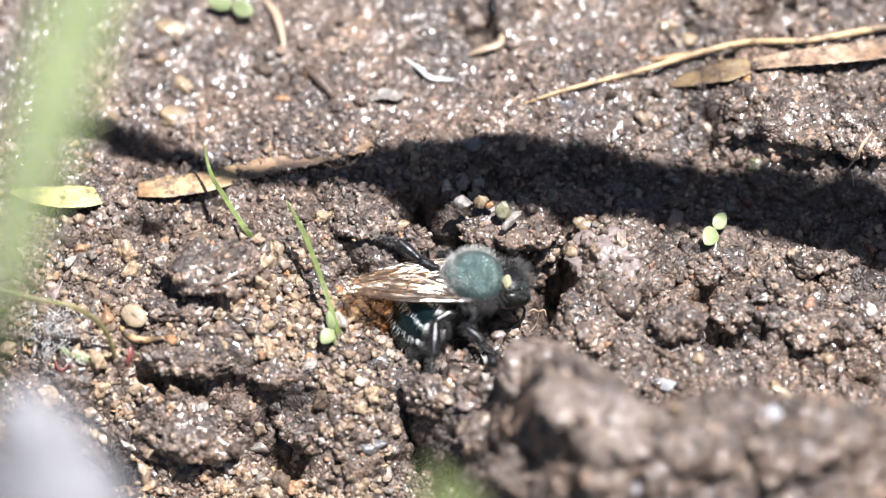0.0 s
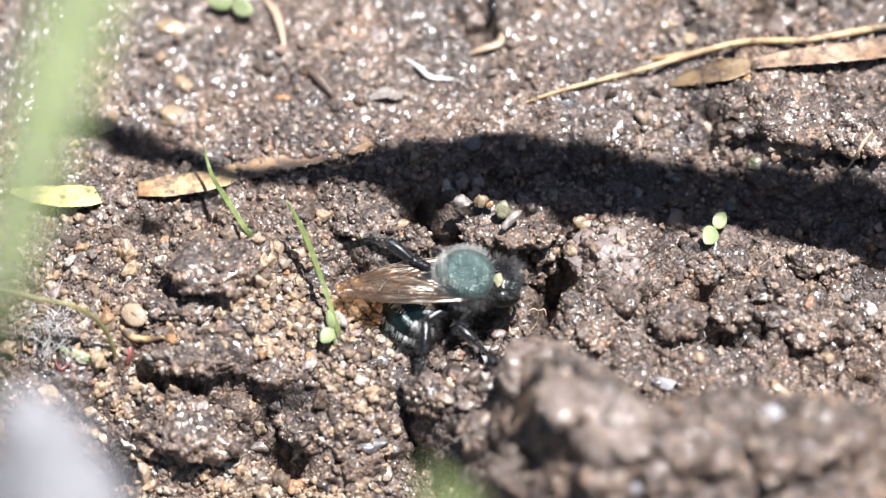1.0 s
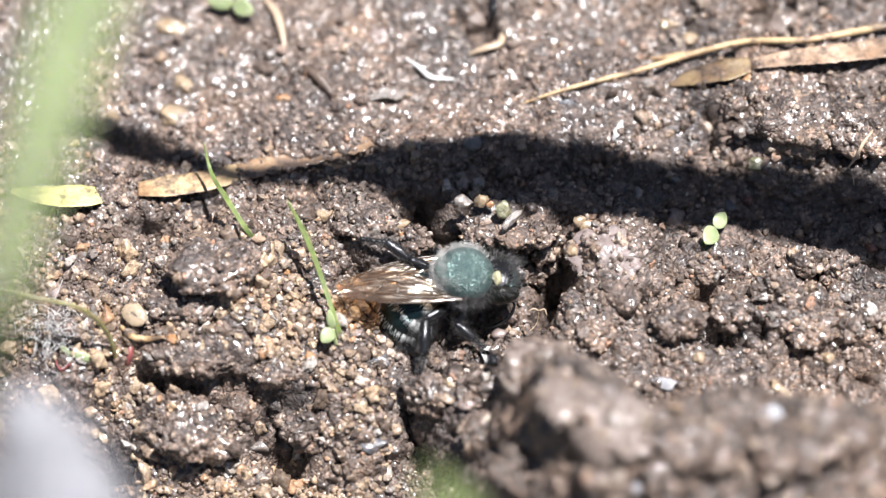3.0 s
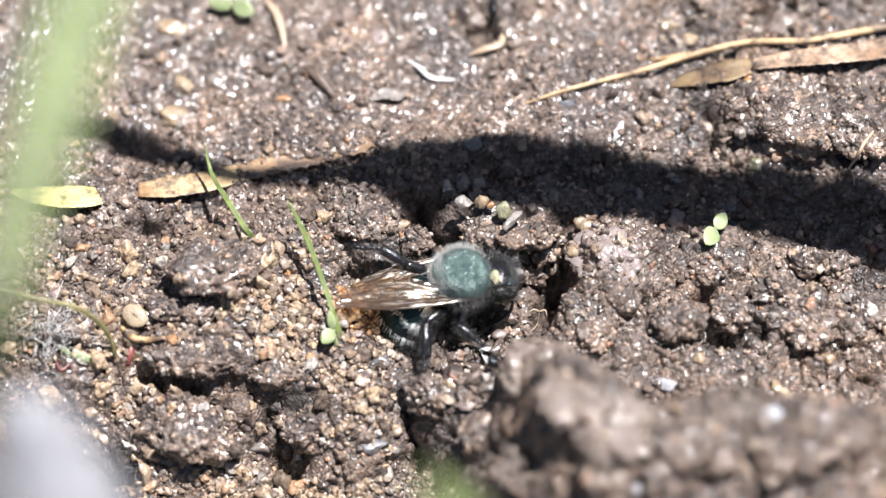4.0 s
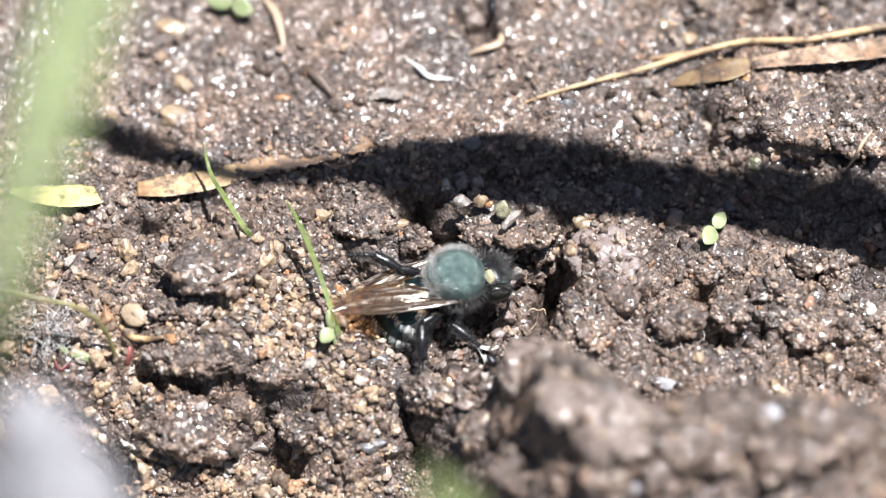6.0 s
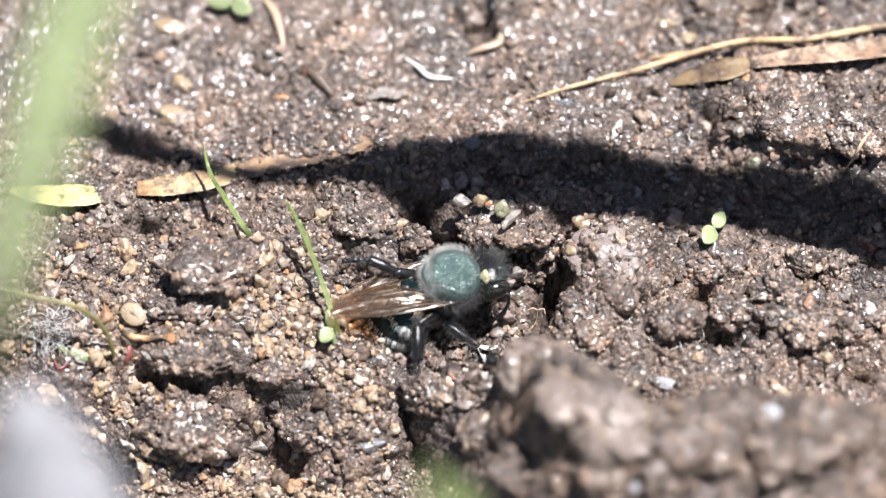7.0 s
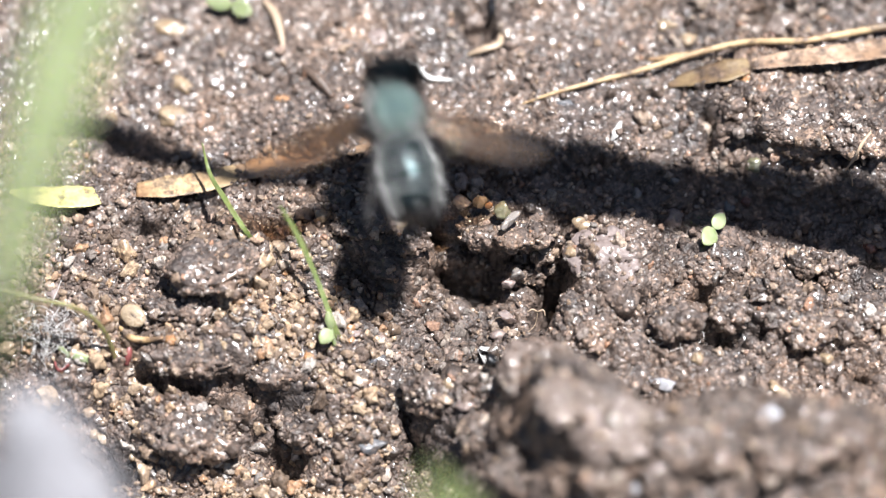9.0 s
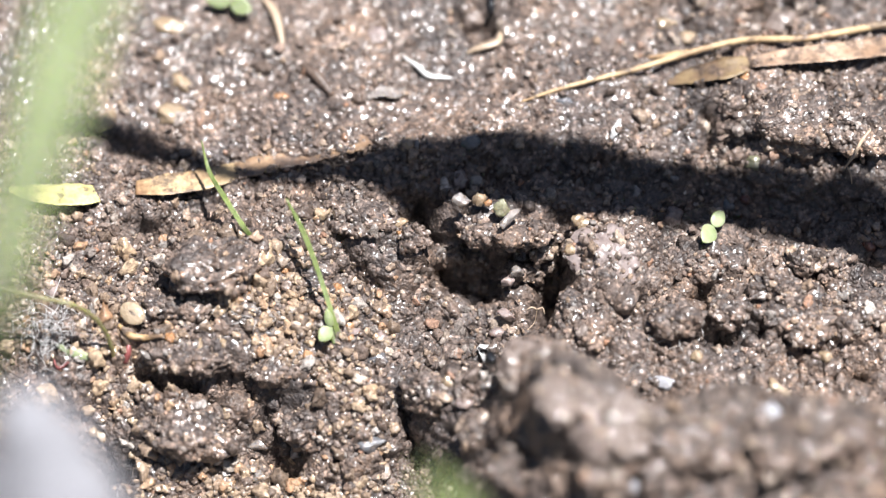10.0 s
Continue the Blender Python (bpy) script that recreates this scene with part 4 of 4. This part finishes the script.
def pebble_patch(centre, spread, n, seed):
    """A few loose pebbles washed together."""
    rng = np.random.RandomState(seed)
    kinds = ((TAN, TANNED), (QUARTZ, PALE), (PINK, PINKISH), (TAN, TANNED), (ORANGE, RUSTY))
    for k in range(n):
        x, y = np.array(centre[:2]) + rng.normal(size=2) * spread
        r = rng.uniform(0.26, 0.46)
        material, words = kinds[rng.randint(5)]
        pebble((x, y, float(ground_height(x, y))), r, r * rng.uniform(0.7, 1.0), r * rng.uniform(0.7, 1.0), material, words, 400 + seed * 50 + k, rng.uniform(0, 360))


pebble_patch((-9.78, -5.02, -0.75), (1.6, 1.2), 12, 1)
pebble_patch((-4.19, -5.06, -1.70), (1.2, 1.0), 8, 2)
pebble_patch((-16.31, -7.98, -3.04), (1.4, 1.4), 10, 3)
pebble_patch((-5.79, -0.20, 0.29), (1.4, 0.9), 7, 4)
pebble_patch((-11.04, -11.55, -6.56), (2.6, 0.8), 8, 5)
flat_seed = stone("flat_seed", "flat round tan seed with a dark spot", "seed", (-16.97, -4.72, -0.10), (0.78, 0.6, 0.17), SEED, 60, -35, 3, 0.06, 0)
flat_seed.matrix_world = flat_seed.matrix_world @ pose(0, 0, 0, 32, 10, 0)
part("seed_scar", tube([(-0.3, 0.0, 0.13), (0.0, 0.04, 0.165), (0.25, 0.0, 0.14)], [0.04, 0.07, 0.04], 8, 6, flat=0.4), DARK_WOOD, flat_seed, "dark sunken scar")
stone("pale_stone", "large pale grey stone close to the lens", "stone", (-17.2, -42.7, 36.0), (3.6, 3.4, 4.7), WHITE_STONE, 61, 0, 4, 0.25, 5, 0.5)


# ---- the bee, in millimetres: x ahead, y to its left, z up, from the middle of its thorax ----
def skin_points(shape_fn, n, seed, keep):
    """Random points and outward ways on an ellipsoid-like body; keep chooses them."""
    rng = np.random.RandomState(seed)
    d = rng.normal(size=(n, 3))
    d /= np.linalg.norm(d, axis=1)[:, None]
    d = d[keep(d)]
    return shape_fn(d), d


def bee():
    ob = thing("mason_bee", "small teal metallic bee with smoky wings digging in mud", "bee")
    size = np.array((1.75, 1.62, 1.5))
    # thorax: a pitted shield with a lower black side
    p, f = ICO[4]
    q = p * size
    q[:, 2] -= 0.12 * q[:, 0] ** 2 * (q[:, 0] > 0)
    part("thorax", (q, f), TEAL, ob, "teal metallic pitted thorax")
    p2, f2 = ICO[3]
    part("chest", (p2 * (1.64, 1.66, 1.35) + np.array((0, 0, -0.3)), f2), BLACK, ob, "black hairy chest")
    part("scutellum", (p2 * (0.55, 0.85, 0.4) + np.array((-1.2, 0, 0.62)), f2), TEAL, ob)

    def on_thorax(d):
        return d * size * 0.99

    r, w = skin_points(on_thorax, 9500, 5, lambda d: ((d[:, 2] > 0.42) & (np.abs(d[:, 1]) > 0.6) & ((d[:, 1] > 0) | (d[:, 0] < -0.2))) | ((d[:, 2] > 0.0) & (d[:, 0] < -0.6)))
    part("collar_fur", hairs(r, w + np.array((-0.1, 0, 0.35)), np.full(len(r), 0.42), 0.0045, 1), PALE_FUR, ob, "pale grey fur round the thorax")
    r, w = skin_points(on_thorax, 900, 6, lambda d: (d[:, 2] > 0.3))
    part("back_fur", hairs(r, w, np.full(len(r), 0.3), 0.005, 2), PALE_FUR, ob, "short pale fur on the back")
    r, w = skin_points(lambda d: d * (1.64, 1.66, 1.35) + (0, 0, -0.3), 2600, 7, lambda d: d[:, 2] < 0.42)
    part("chest_fur", hairs(r, w + np.array((0.1, 0, -0.3)), np.full(len(r), 0.65), 0.011, 3), GREY_FUR, ob, "long dark fur on the chest")
    part("pollen_clump", pebble_shape(0.24, 0.46, 0.32, 90, 3, 0.3, 3), POLLEN, ob, "pale yellow patch at the neck", pose(1.70 * MM, -0.55 * MM, 0.38 * MM, 0, 25, 0))
    # head
    head = part("head", (ICO[4][0] * (0.85, 1.5, 1.2), ICO[4][1]), HEAD_TEAL, ob, "dark teal head with black fur")
    part("nape", (ICO[3][0] * (0.8, 1.4, 1.16) + np.array((-0.14, 0, -0.06)), ICO[3][1]), BLACK, head, "black back of the head")
    for s in (1, -1):
        part("eye", (ICO[3][0] * (0.66, 0.58, 1.08), ICO[3][1]), EYE_BLACK, head, "glossy black eye", pose(-0.05 * MM, 1.08 * s * MM, 0.05 * MM, 0, 12, -18 * s))
        part("antenna", join(tube([(0.7, 0.35 * s, 0.1), (1.15, 0.7 * s, 0.5), (1.3, 0.9 * s, 0.65)], [0.08, 0.075, 0.08], 10, 8),
                             tube([(1.3, 0.9 * s, 0.65), (1.7, 1.2 * s, 0.35), (2.1, 1.35 * s, -0.3), (2.3, 1.4 * s, -1.1)], [0.085, 0.1, 0.1, 0.08], 22, 8)), BLACK, head, "slender black antenna")
        part("mandible", tube([(0.45, 0.5 * s, -0.95), (0.8, 0.45 * s, -1.4), (0.95, 0.1 * s, -1.6)], [0.2, 0.16, 0.05], 10, 8), BLACK, head)
    r, w = skin_points(lambda d: d * (0.85, 1.5, 1.2), 2400, 8, lambda d: (np.abs(d[:, 0] - 0.2) > 0.45) & (np.abs(d[:, 1]) < 0.85) & (d[:, 0] > -0.9))
    part("head_fur", hairs(r, w + np.array((0.2, 0, 0.3)), np.full(len(r), 0.78), 0.012, 4), GREY_FUR, head)
    # abdomen: overlapping rings along a downward bow
    belly = part("abdomen", (ICO[3][0] * (0.55, 0.6, 0.55), ICO[3][1]), BLACK, ob, "black banded abdomen")
    length, bow = 5.2, radians(70)

    def bowed(p):
        p = np.array(p, float)
        s = -p[:, 0]
        a = bow * s / length
        rad = length / bow
        return np.stack([-(rad + p[:, 2]) * np.sin(a), p[:, 1], (rad + p[:, 2]) * np.cos(a) - rad], -1)

    reach = [0.1, 1.2, 2.2, 3.15, 4.0, 4.7, 5.2]
    wide = [0.85, 1.55, 1.78, 1.75, 1.5, 1.0, 0.12]
    for k in range(6):
        a, b = reach[k], reach[k + 1]
        rows = []
        for s in np.linspace(0, 1, 9):
            x = a - 0.12 + (b - a + 0.16) * s
            r = np.interp(x, reach, wide) * (0.965 + 0.05 * math.sin(math.pi * min(1, 0.15 + 0.85 * s))) * (1 - 0.06 * (s > 0.93))
            rows.append((-x, r, r * 0.86, 0.0))
        pts, fc = lathe(rows, 36)
        part("ring", (bowed(pts), fc), DARK_TEAL if k < 4 else BLACK, belly, "dark blue-green glossy ring")
        rng = np.random.RandomState(20 + k)
        n = 2200 if k < 4 else 1150 if k < 5 else 250
        ang = rng.uniform(-0.35, math.pi + 0.35, n)
        x = rng.uniform(b - 0.30, b - 0.03, n)
        r = np.interp(x, reach, wide)
        root = np.stack([-x, r * np.cos(ang), r * 0.86 * np.sin(ang)], -1)
        tip = np.stack([-x - 0.8, (r + 0.35) * np.cos(ang), (r + 0.35) * 0.86 * np.sin(ang)], -1)
        root, tip = bowed(root), bowed(tip)
        pale = (np.abs(np.cos(ang)) > (-1 if k < 3 else 0.5 if k < 4 else 0.9)) & ((np.sin(ang) < 0.6) | (rng.rand(n) < 0.07))
        part("hair_band", hairs(root[pale], (tip - root)[pale], np.full(pale.sum(), 0.42 - 0.03 * k), 0.0115, 30 + k), WHITE_FUR, belly, "white hair fringe")
        n = 600
        ang = rng.uniform(math.pi * 0.82, math.pi * 2.18, n)
        x = rng.uniform(a, b - 0.1, n)
        r = np.interp(x, reach, wide)
        root = np.stack([-x, r * np.cos(ang), r * 0.86 * np.sin(ang)], -1)
        tip = np.stack([-x - 0.5, (r + 0.6) * np.cos(ang), (r + 0.6) * 0.86 * np.sin(ang)], -1)
        part("fur", hairs(bowed(root), bowed(tip) - bowed(root), np.full(n, 0.5), 0.011, 50 + k), BLACK_FUR, belly)

    # legs: thigh, shin and foot
    def leg(joints, thick, seed, label):
        hip, knee, ankle, toe = [np.array(j, float) for j in joints]
        up = (0.3, 0.2, 1)
        limb = part("leg", tube([hip - hip, (knee - hip) * 0.5 + (0, 0, 0.1), knee - hip], [thick * 0.8, thick * 1.15, thick * 0.7], 12, 10, up), BLACK, ob, label, pose(*(hip * MM)))
        part("shin", tube([knee - hip, (knee + ankle) * 0.5 - hip + (0, 0, 0.05), ankle - hip], [thick * 0.65, thick, thick * 0.9], 12, 10, up), BLACK, limb)
        foot = [ankle + (toe - ankle) * s - hip for s in np.linspace(0, 1, 6)]
        part("foot", join(*[tube([a, (a + b) / 2, b], [thick * 0.32, thick * 0.48, thick * 0.4], 6, 8, up) for a, b in zip(foot[:-1], foot[1:])]), BLACK, limb)
        rng = np.random.RandomState(seed)
        n = 800
        s = rng.uniform(0, 1, n)
        line = np.array([hip, knee, ankle, toe]) - hip
        root = np.stack([np.interp(s * 3, range(4), line[:, i]) for i in range(3)], -1)
        way = rng.normal(size=(n, 3))
        part("bristles", hairs(root, way + (line[3] - line[0]) * 0.15, np.interp(s, [0, 0.5, 1], [0.48, 0.56, 0.3]) * thick / 0.25, 0.010, seed), GREY_FUR, limb)
        return limb

    legs = {
        "front_right": leg([(0.7, -0.9, -1.3), (-0.5, -2.0, -1.8), (0.5, -2.7, -2.3), (1.3, -3.1, -2.8)], 0.3, 61, "black bristly front leg"),
        "front_left": leg([(0.7, 0.9, -1.3), (1.0, 2.1, -1.6), (1.9, 2.3, -2.6), (2.6, 2.1, -3.4)], 0.3, 62, "black bristly front leg"),
        "mid_right": leg([(-0.6, -0.9, -1.4), (-2.2, -2.1, -1.3), (-2.3, -3.7, -2.4), (-2.5, -4.7, -3.3)], 0.37, 63, "black bristly middle leg"),
        "mid_left": leg([(-0.6, 0.9, -1.4), (-1.2, 2.2, -0.7), (-1.7, 3.0, -1.3), (-1.5, 3.4, -2.5)], 0.31, 64, "black bristly middle leg"),
        "hind_left": leg([(-1.1, 0.9, -1.3), (-3.0, 1.25, 0.05), (-4.2, 2.2, 0.5), (-5.6, 2.7, 0.35)], 0.33, 65, "black bristly hind leg"),
        "hind_right": leg([(-1.1, -0.9, -1.3), (-2.6, -1.3, -1.8), (-3.2, -2.4, -3.0), (-3.6, -2.8, -4.2)], 0.38, 66, "black bristly hind leg"),
    }

    # wings: from the root along x, trailing edge towards y
    def wing(s, long, broad, label):
        def lead(u):
            return -0.10 * long * math.sin(math.pi * u * 0.9) * 0.6

        def trail(u):
            return broad * (math.sin(math.pi * min(1.0, u * 0.93 + 0.03) ** 1.25)) ** 0.75

        n, k = 40, 14
        pts = []
        for i in range(n):
            u = i / (n - 1)
            for j in range(k):
                v = j / (k - 1)
                y = lead(u) + (trail(u) - lead(u)) * v
                z = 0.05 * math.sin(9 * v + 3 * u) * (1 - 0.4 * u) + 0.03 * math.sin(21 * v - 5 * u) + 0.16 * math.sin(math.pi * u) - 0.10 * v
                pts.append((u * long, y * s, z))
        pts = np.array(pts)
        faces = [(i * k + j, i * k + j + 1, (i + 1) * k + j + 1, (i + 1) * k + j) for i in range(n - 1) for j in range(k - 1)]
        low = pts - (0, 0, 0.012)
        m = len(pts)
        faces += [tuple(c + m for c in q[::-1]) for q in faces]
        film = part("wing", (np.vstack([pts, low]), faces), WING, ob, label)

        def at(u, v):
            i, j = u * (n - 1), v * (k - 1)
            a = pts[min(n - 1, int(round(i))) * k + min(k - 1, int(round(j)))]
            return (a[0], a[1], a[2] + 0.012)

        courses = [[(0, 0.02), (0.3, 0.02), (0.62, 0.02), (0.85, 0.05)], [(0, 0.1), (0.3, 0.22), (0.55, 0.3), (0.8, 0.3)], [(0.3, 0.22), (0.45, 0.15), (0.6, 0.04)],
                   [(0, 0.25), (0.25, 0.45), (0.5, 0.62), (0.7, 0.75)], [(0, 0.5), (0.2, 0.8), (0.4, 0.95)], [(0.55, 0.3), (0.53, 0.45), (0.5, 0.62)],
                   [(0.68, 0.3), (0.66, 0.5), (0.62, 0.7)], [(0.28, 0.22), (0.27, 0.35), (0.25, 0.45)]]
        for c in courses:
            path = smooth_path([at(*q) for q in c], 16)
            part("vein", tube(path, [0.055, 0.045, 0.03], 16, 5), VEIN, film)
        return film

    wings = {"fore_right": wing(-1, 7.3, 1.65, "smoky brown veined forewing"), "fore_left": wing(1, 7.3, 1.65, "smoky brown veined forewing"),
             "hind_right": wing(-1, 5.2, 1.3, "smoky veined hindwing"), "hind_left": wing(1, 5.2, 1.3, "smoky veined hindwing")}
    return ob, head, belly, legs, wings


BEE, HEAD, BELLY, LEGS, WINGS = bee()


# ---- loose grains, nearest ones apart, the rest as one scatter ----
def scatter():
    rng = np.random.RandomState(11)
    meshes = [mesh_of("grain", shape, GRAIN) for shape in FINE_SHAPES]
    # nearest stretch: single grains about the burrow
    for k in range(295):
        x, y = rng.uniform(-9, 9), rng.uniform(-8, 5)
        r = min(0.62, 0.22 + 0.11 * rng.exponential())
        ob = new("grain", meshes[k % 14])
        ob.parent = GROUND
        z = float(ground_height(x, y)) + r * 0.25
        ob.matrix_basis = pose(x * MM, y * MM, z * MM, *rng.uniform(0, 360, 3)) @ Matrix.Diagonal((r, r, r, 1))
    n = 21000
    x, y = rng.uniform(-26, 26, n), rng.uniform(-23, 22, n)
    patchy = ramp(fractal(x, y, 4.0, 91), -0.35, 0.25)
    paste = np.where((x > 7) & (y > -9) & (y < 3), 0.5, 1.0)
    keep = rng.rand(n) < np.where((y > 6) & (x < 11), 0.35, 0.95) * (0.35 + 0.65 * patchy) * paste
    x, y = x[keep], y[keep]
    r = np.minimum(0.7, 0.10 + 0.085 * rng.exponential(size=len(x)))
    places = np.stack([x, y, ground_height(x, y) + r * 0.3], -1)
    ob = new("loose_grains", mesh_of("loose_grains", strewn(places, r, rng), GRAINS))
    tagged(ob, "loose wet sand grains and soil crumbs", "grains", kind="stuff")
    # the coarser tan sand thrown out in front of the burrow
    m = 3600
    x, y = rng.normal(-9.5, 6.5, m), rng.normal(-7.0, 4.5, m)
    keep = (y < 1.5) & (x < -2.5) & (rng.rand(m) < 0.15 + 0.85 * ramp(fractal(x, y, 3.0, 95), -0.3, 0.2))
    x, y = x[keep], y[keep]
    r = np.minimum(0.75, 0.18 + 0.12 * rng.exponential(size=len(x)))
    places = np.stack([x, y, ground_height(x, y) + r * 0.35], -1)
    ob = new("tan_sand", mesh_of("tan_sand", strewn(places, r, rng, 0.3), TAN_GRAINS))
    tagged(ob, "coarse tan and orange wet sand grains", "sand", kind="stuff")


scatter()


# ---- what moves ----
def aim_wing(root, way, roll):
    """A wing's pose in the bee's space: its length along way, rolled about it."""
    x = Vector(way).normalized()
    z = (Vector((0, 0, 1)) - x * x.z).normalized()
    m = Matrix((x, z.cross(x), z)).transposed().to_4x4()
    m.translation = Vector(root) * MM
    return m @ pose(0, 0, 0, roll, 0, 0)


def motions():
    walk(BEE, [(t, pose(x * MM, y * MM, z * MM, rx, ry, rz)) for t, (x, y, z), rx, ry, rz in [
        (0, (1.81, -2.85, 0.87), -4, 4, 2),
        (0.5, (1.50, -2.82, 0.89), -2, 3, 0),
        (1.0, (1.34, -2.82, 0.89), -2, 3, 2),
        (1.5, (1.62, -2.75, 0.95), -4, 6, 4),
        (2.0, (1.22, -2.71, 0.99), 0, 2, 3),
        (2.5, (1.22, -2.75, 0.95), 0, 3, 3),
        (2.7, (1.28, -2.75, 0.95), 0, 3, 3),
        (3.8, (1.06, -2.73, 0.97), 2, 2, 8),
        (4.0, (1.09, -2.75, 0.95), 2, 2, 8),
        (4.5, (1.06, -2.80, 0.91), 3, 1, 8),
        (5.0, (0.90, -2.85, 0.87), 3, 1, 9),
        (5.5, (0.90, -2.82, 0.89), 3, 1, 10),
        (7.0, (0.62, -2.87, 0.85), 4, 0, 12),
        (7.5, (0.75, -2.92, 0.81), 4, -1, 12),
        (8.0, (0.12, -2.92, 0.81), 4, -3, 14),
        (8.2, (0.00, -2.97, 0.77), 4, -5, 16),
        (8.3, (-0.06, -2.97, 0.77), 4, -6, 18),
        (8.4, (-0.59, -2.85, 0.87), 4, -8, 24),
        (8.5, (-1.18, -2.85, 1.26), 4, -10, 32),
        (8.6, (-1.06, -2.63, 1.97), 2, -12, 38),
        (8.7, (-0.84, -2.53, 2.58), 0, -14, 44),
        (8.8, (-1.51, -2.37, 4.02), 0, -18, 50),
        (8.9, (-1.53, -2.37, 6.50), 0, -20, 80),
        (9.0, (-2.55, 1.2, 10.2), 0, -12, 94),
        (9.1, (-8.7, 2.15, 18.78), -10, -12, 105),
        (9.2, (-20.0, 22.0, 38.0), -10, -10, 112),
        (10.0, (-60.0, 120.0, 80.0), 0, -10, 115),]])
    walk(HEAD, [(t, pose((x - 0.1) * MM, 0, (z + 0.25) * MM, 0, ry, rz)) for t, x, z, ry, rz in [
        (0, 1.95, -0.75, 78, 8), (0.5, 1.95, -0.7, 74, 4), (1, 1.95, -0.75, 78, 0), (1.5, 1.9, -0.85, 86, -4), (2, 1.95, -0.75, 78, 0), (2.5, 1.95, -0.8, 82, 4), (3.2, 1.95, -0.7, 76, 0),
        (4, 1.95, -0.75, 78, 0), (4.5, 1.95, -0.65, 70, 0), (5, 1.95, -0.75, 76, 0), (5.5, 1.95, -0.8, 80, 0), (6.2, 1.95, -0.7, 72, 0), (7, 2.0, -0.6, 66, 0), (7.5, 2.0, -0.55, 64, 0),
        (8, 2.05, -0.45, 36, 0), (8.2, 2.15, -0.3, 25, -4), (8.4, 2.2, -0.2, 16, -6), (8.6, 2.2, -0.2, 20, 0), (9, 2.2, -0.2, 20, 0), (10, 2.2, -0.2, 20, 0)]])
    walk(BELLY, [(t, pose(-1.35 * MM, 0, -0.6 * MM, 0, ry - 18, rz + 12)) for t, ry, rz in [
        (0, -12, 14), (0.5, -10, 12), (1, -10, 10), (1.5, -14, 12), (2, -8, 8), (2.5, -9, 8), (3.8, -10, 6), (4.5, -8, 5), (5, -10, 5), (5.5, -10, 4), (7, -8, 2), (8, -6, 2), (8.4, -8, 6),
        (8.7, -12, -6), (8.8, -10, -16), (8.9, 0, -4), (9, 36, 0), (10, 30, 0)]])
    # wings: folded, then opened and beaten
    roots = {"fore_right": (0.1, -1.6, -0.1), "fore_left": (0.1, 1.6, -0.1), "hind_right": (-0.3, -1.5, -0.2), "hind_left": (-0.3, 1.5, -0.2)}
    for name, film in WINGS.items():
        s = -1 if "right" in name else 1
        side, sink, roll = (0.5, -0.2, -16) if s < 0 else (-1.4, -0.8, -14)
        drop = 0.0 if "fore" in name else -0.3
        fold = [(0, 0.25), (0.5, 0.15), (1, 0.0), (1.5, 0.3), (2, 0.0), (2.7, 0.1), (3.8, 0.0), (4.5, 0.0), (5, 0.05), (5.5, 0.0), (7, 0.0), (7.5, 0.0), (8, -0.1), (8.3, -0.1), (8.5, 0.2)]
        rows = [(t, aim_wing(roots[name], (-6.9, side, sink + drop + rise), roll + min(13.0, max(0.0, t - 2.5) * 3.0) + max(0.0, t - 7.7) * 28)) for t, rise in fold]
        t, beat = 8.6, 0
        while t < 9.5:
            open_ = min(1.0, max(0.0, (t - 8.52) / 0.1 if s > 0 else (t - 8.66) / 0.12))
            flying = min(1.0, max(0.0, (t - 8.80) / 0.06))
            swing = (0.06 if s > 0 else 0.5) * open_ * (1 - flying) + flying
            lift = (3.6 if beat % 2 else -2.6) * (0.05 + 0.95 * swing)
            back, out = -6.4 + (1.9 + 3.3 * flying) * open_, -0.4 + (5.4 + 1.0 * flying) * open_
            rows.append((t, aim_wing(roots[name], (back, s * out, lift), flying * (12 if beat % 2 else -14) * s + (1 - flying) * (14 if s > 0 else 2 + 40 * min(1.0, max(0.0, (t - 8.68) / 0.1))))))
            t += 1.0 / 30
            beat += 1
        rows.append((10, rows[-1][1]))
        walk(film, rows)
    # legs hold while it digs, and are tucked as it lifts
    tuck = {"front_right": (0, 20, -30), "front_left": (0, 20, 30), "mid_right": (12, -10, 20), "mid_left": (-12, -10, -20), "hind_left": (0, -18, 10), "hind_right": (0, -18, -10)}
    for name, limb in LEGS.items():
        at = limb.location.copy()
        x, y, z = tuck[name]
        sway = 4 if "left" in name else -4
        planted = -5 if name == "hind_left" else 3
        walk(limb, [(t, Matrix.Translation(at) @ pose(0, 0, 0, x * k, y * k, z * k + sway * w)) for t, k, w in [
            (0, 0, 0), (0.5, 0, 0.6), (1, 0, 0.4), (1.5, 0, -0.3), (2, 0, 0.8), (2.5, 0, 0.5), (3.8, 0, 1), (4.5, 0, 0.8), (5.5, 0, 1.2), (7, 0, 2), (8, 0, 2.5),
            (8.4, 0.1, planted), (8.6, 0.3, planted * 1.5), (8.75, 0.5, planted), (8.9, 1, 0), (10, 1, 0)]])
    # the slender sprout is brushed aside as the bee takes off
    foot = Vector((-5.54, -5.64, -1.27)) * MM
    walk(sprout, [(t, Matrix.Translation(foot) @ pose(0, 0, 0, rise, lean, 0) @ Matrix.Translation(-foot)) for t, rise, lean in [
        (0, 0, 0), (8.3, 0, 0), (8.5, 0, -0.5), (8.7, 0, 0), (8.8, 2, -1), (8.9, -5, -24), (9.0, 4, -3), (9.1, 0, 2), (9.2, 0, 0), (9.4, 0, 1), (10, 0, 0.5)]])


motions()
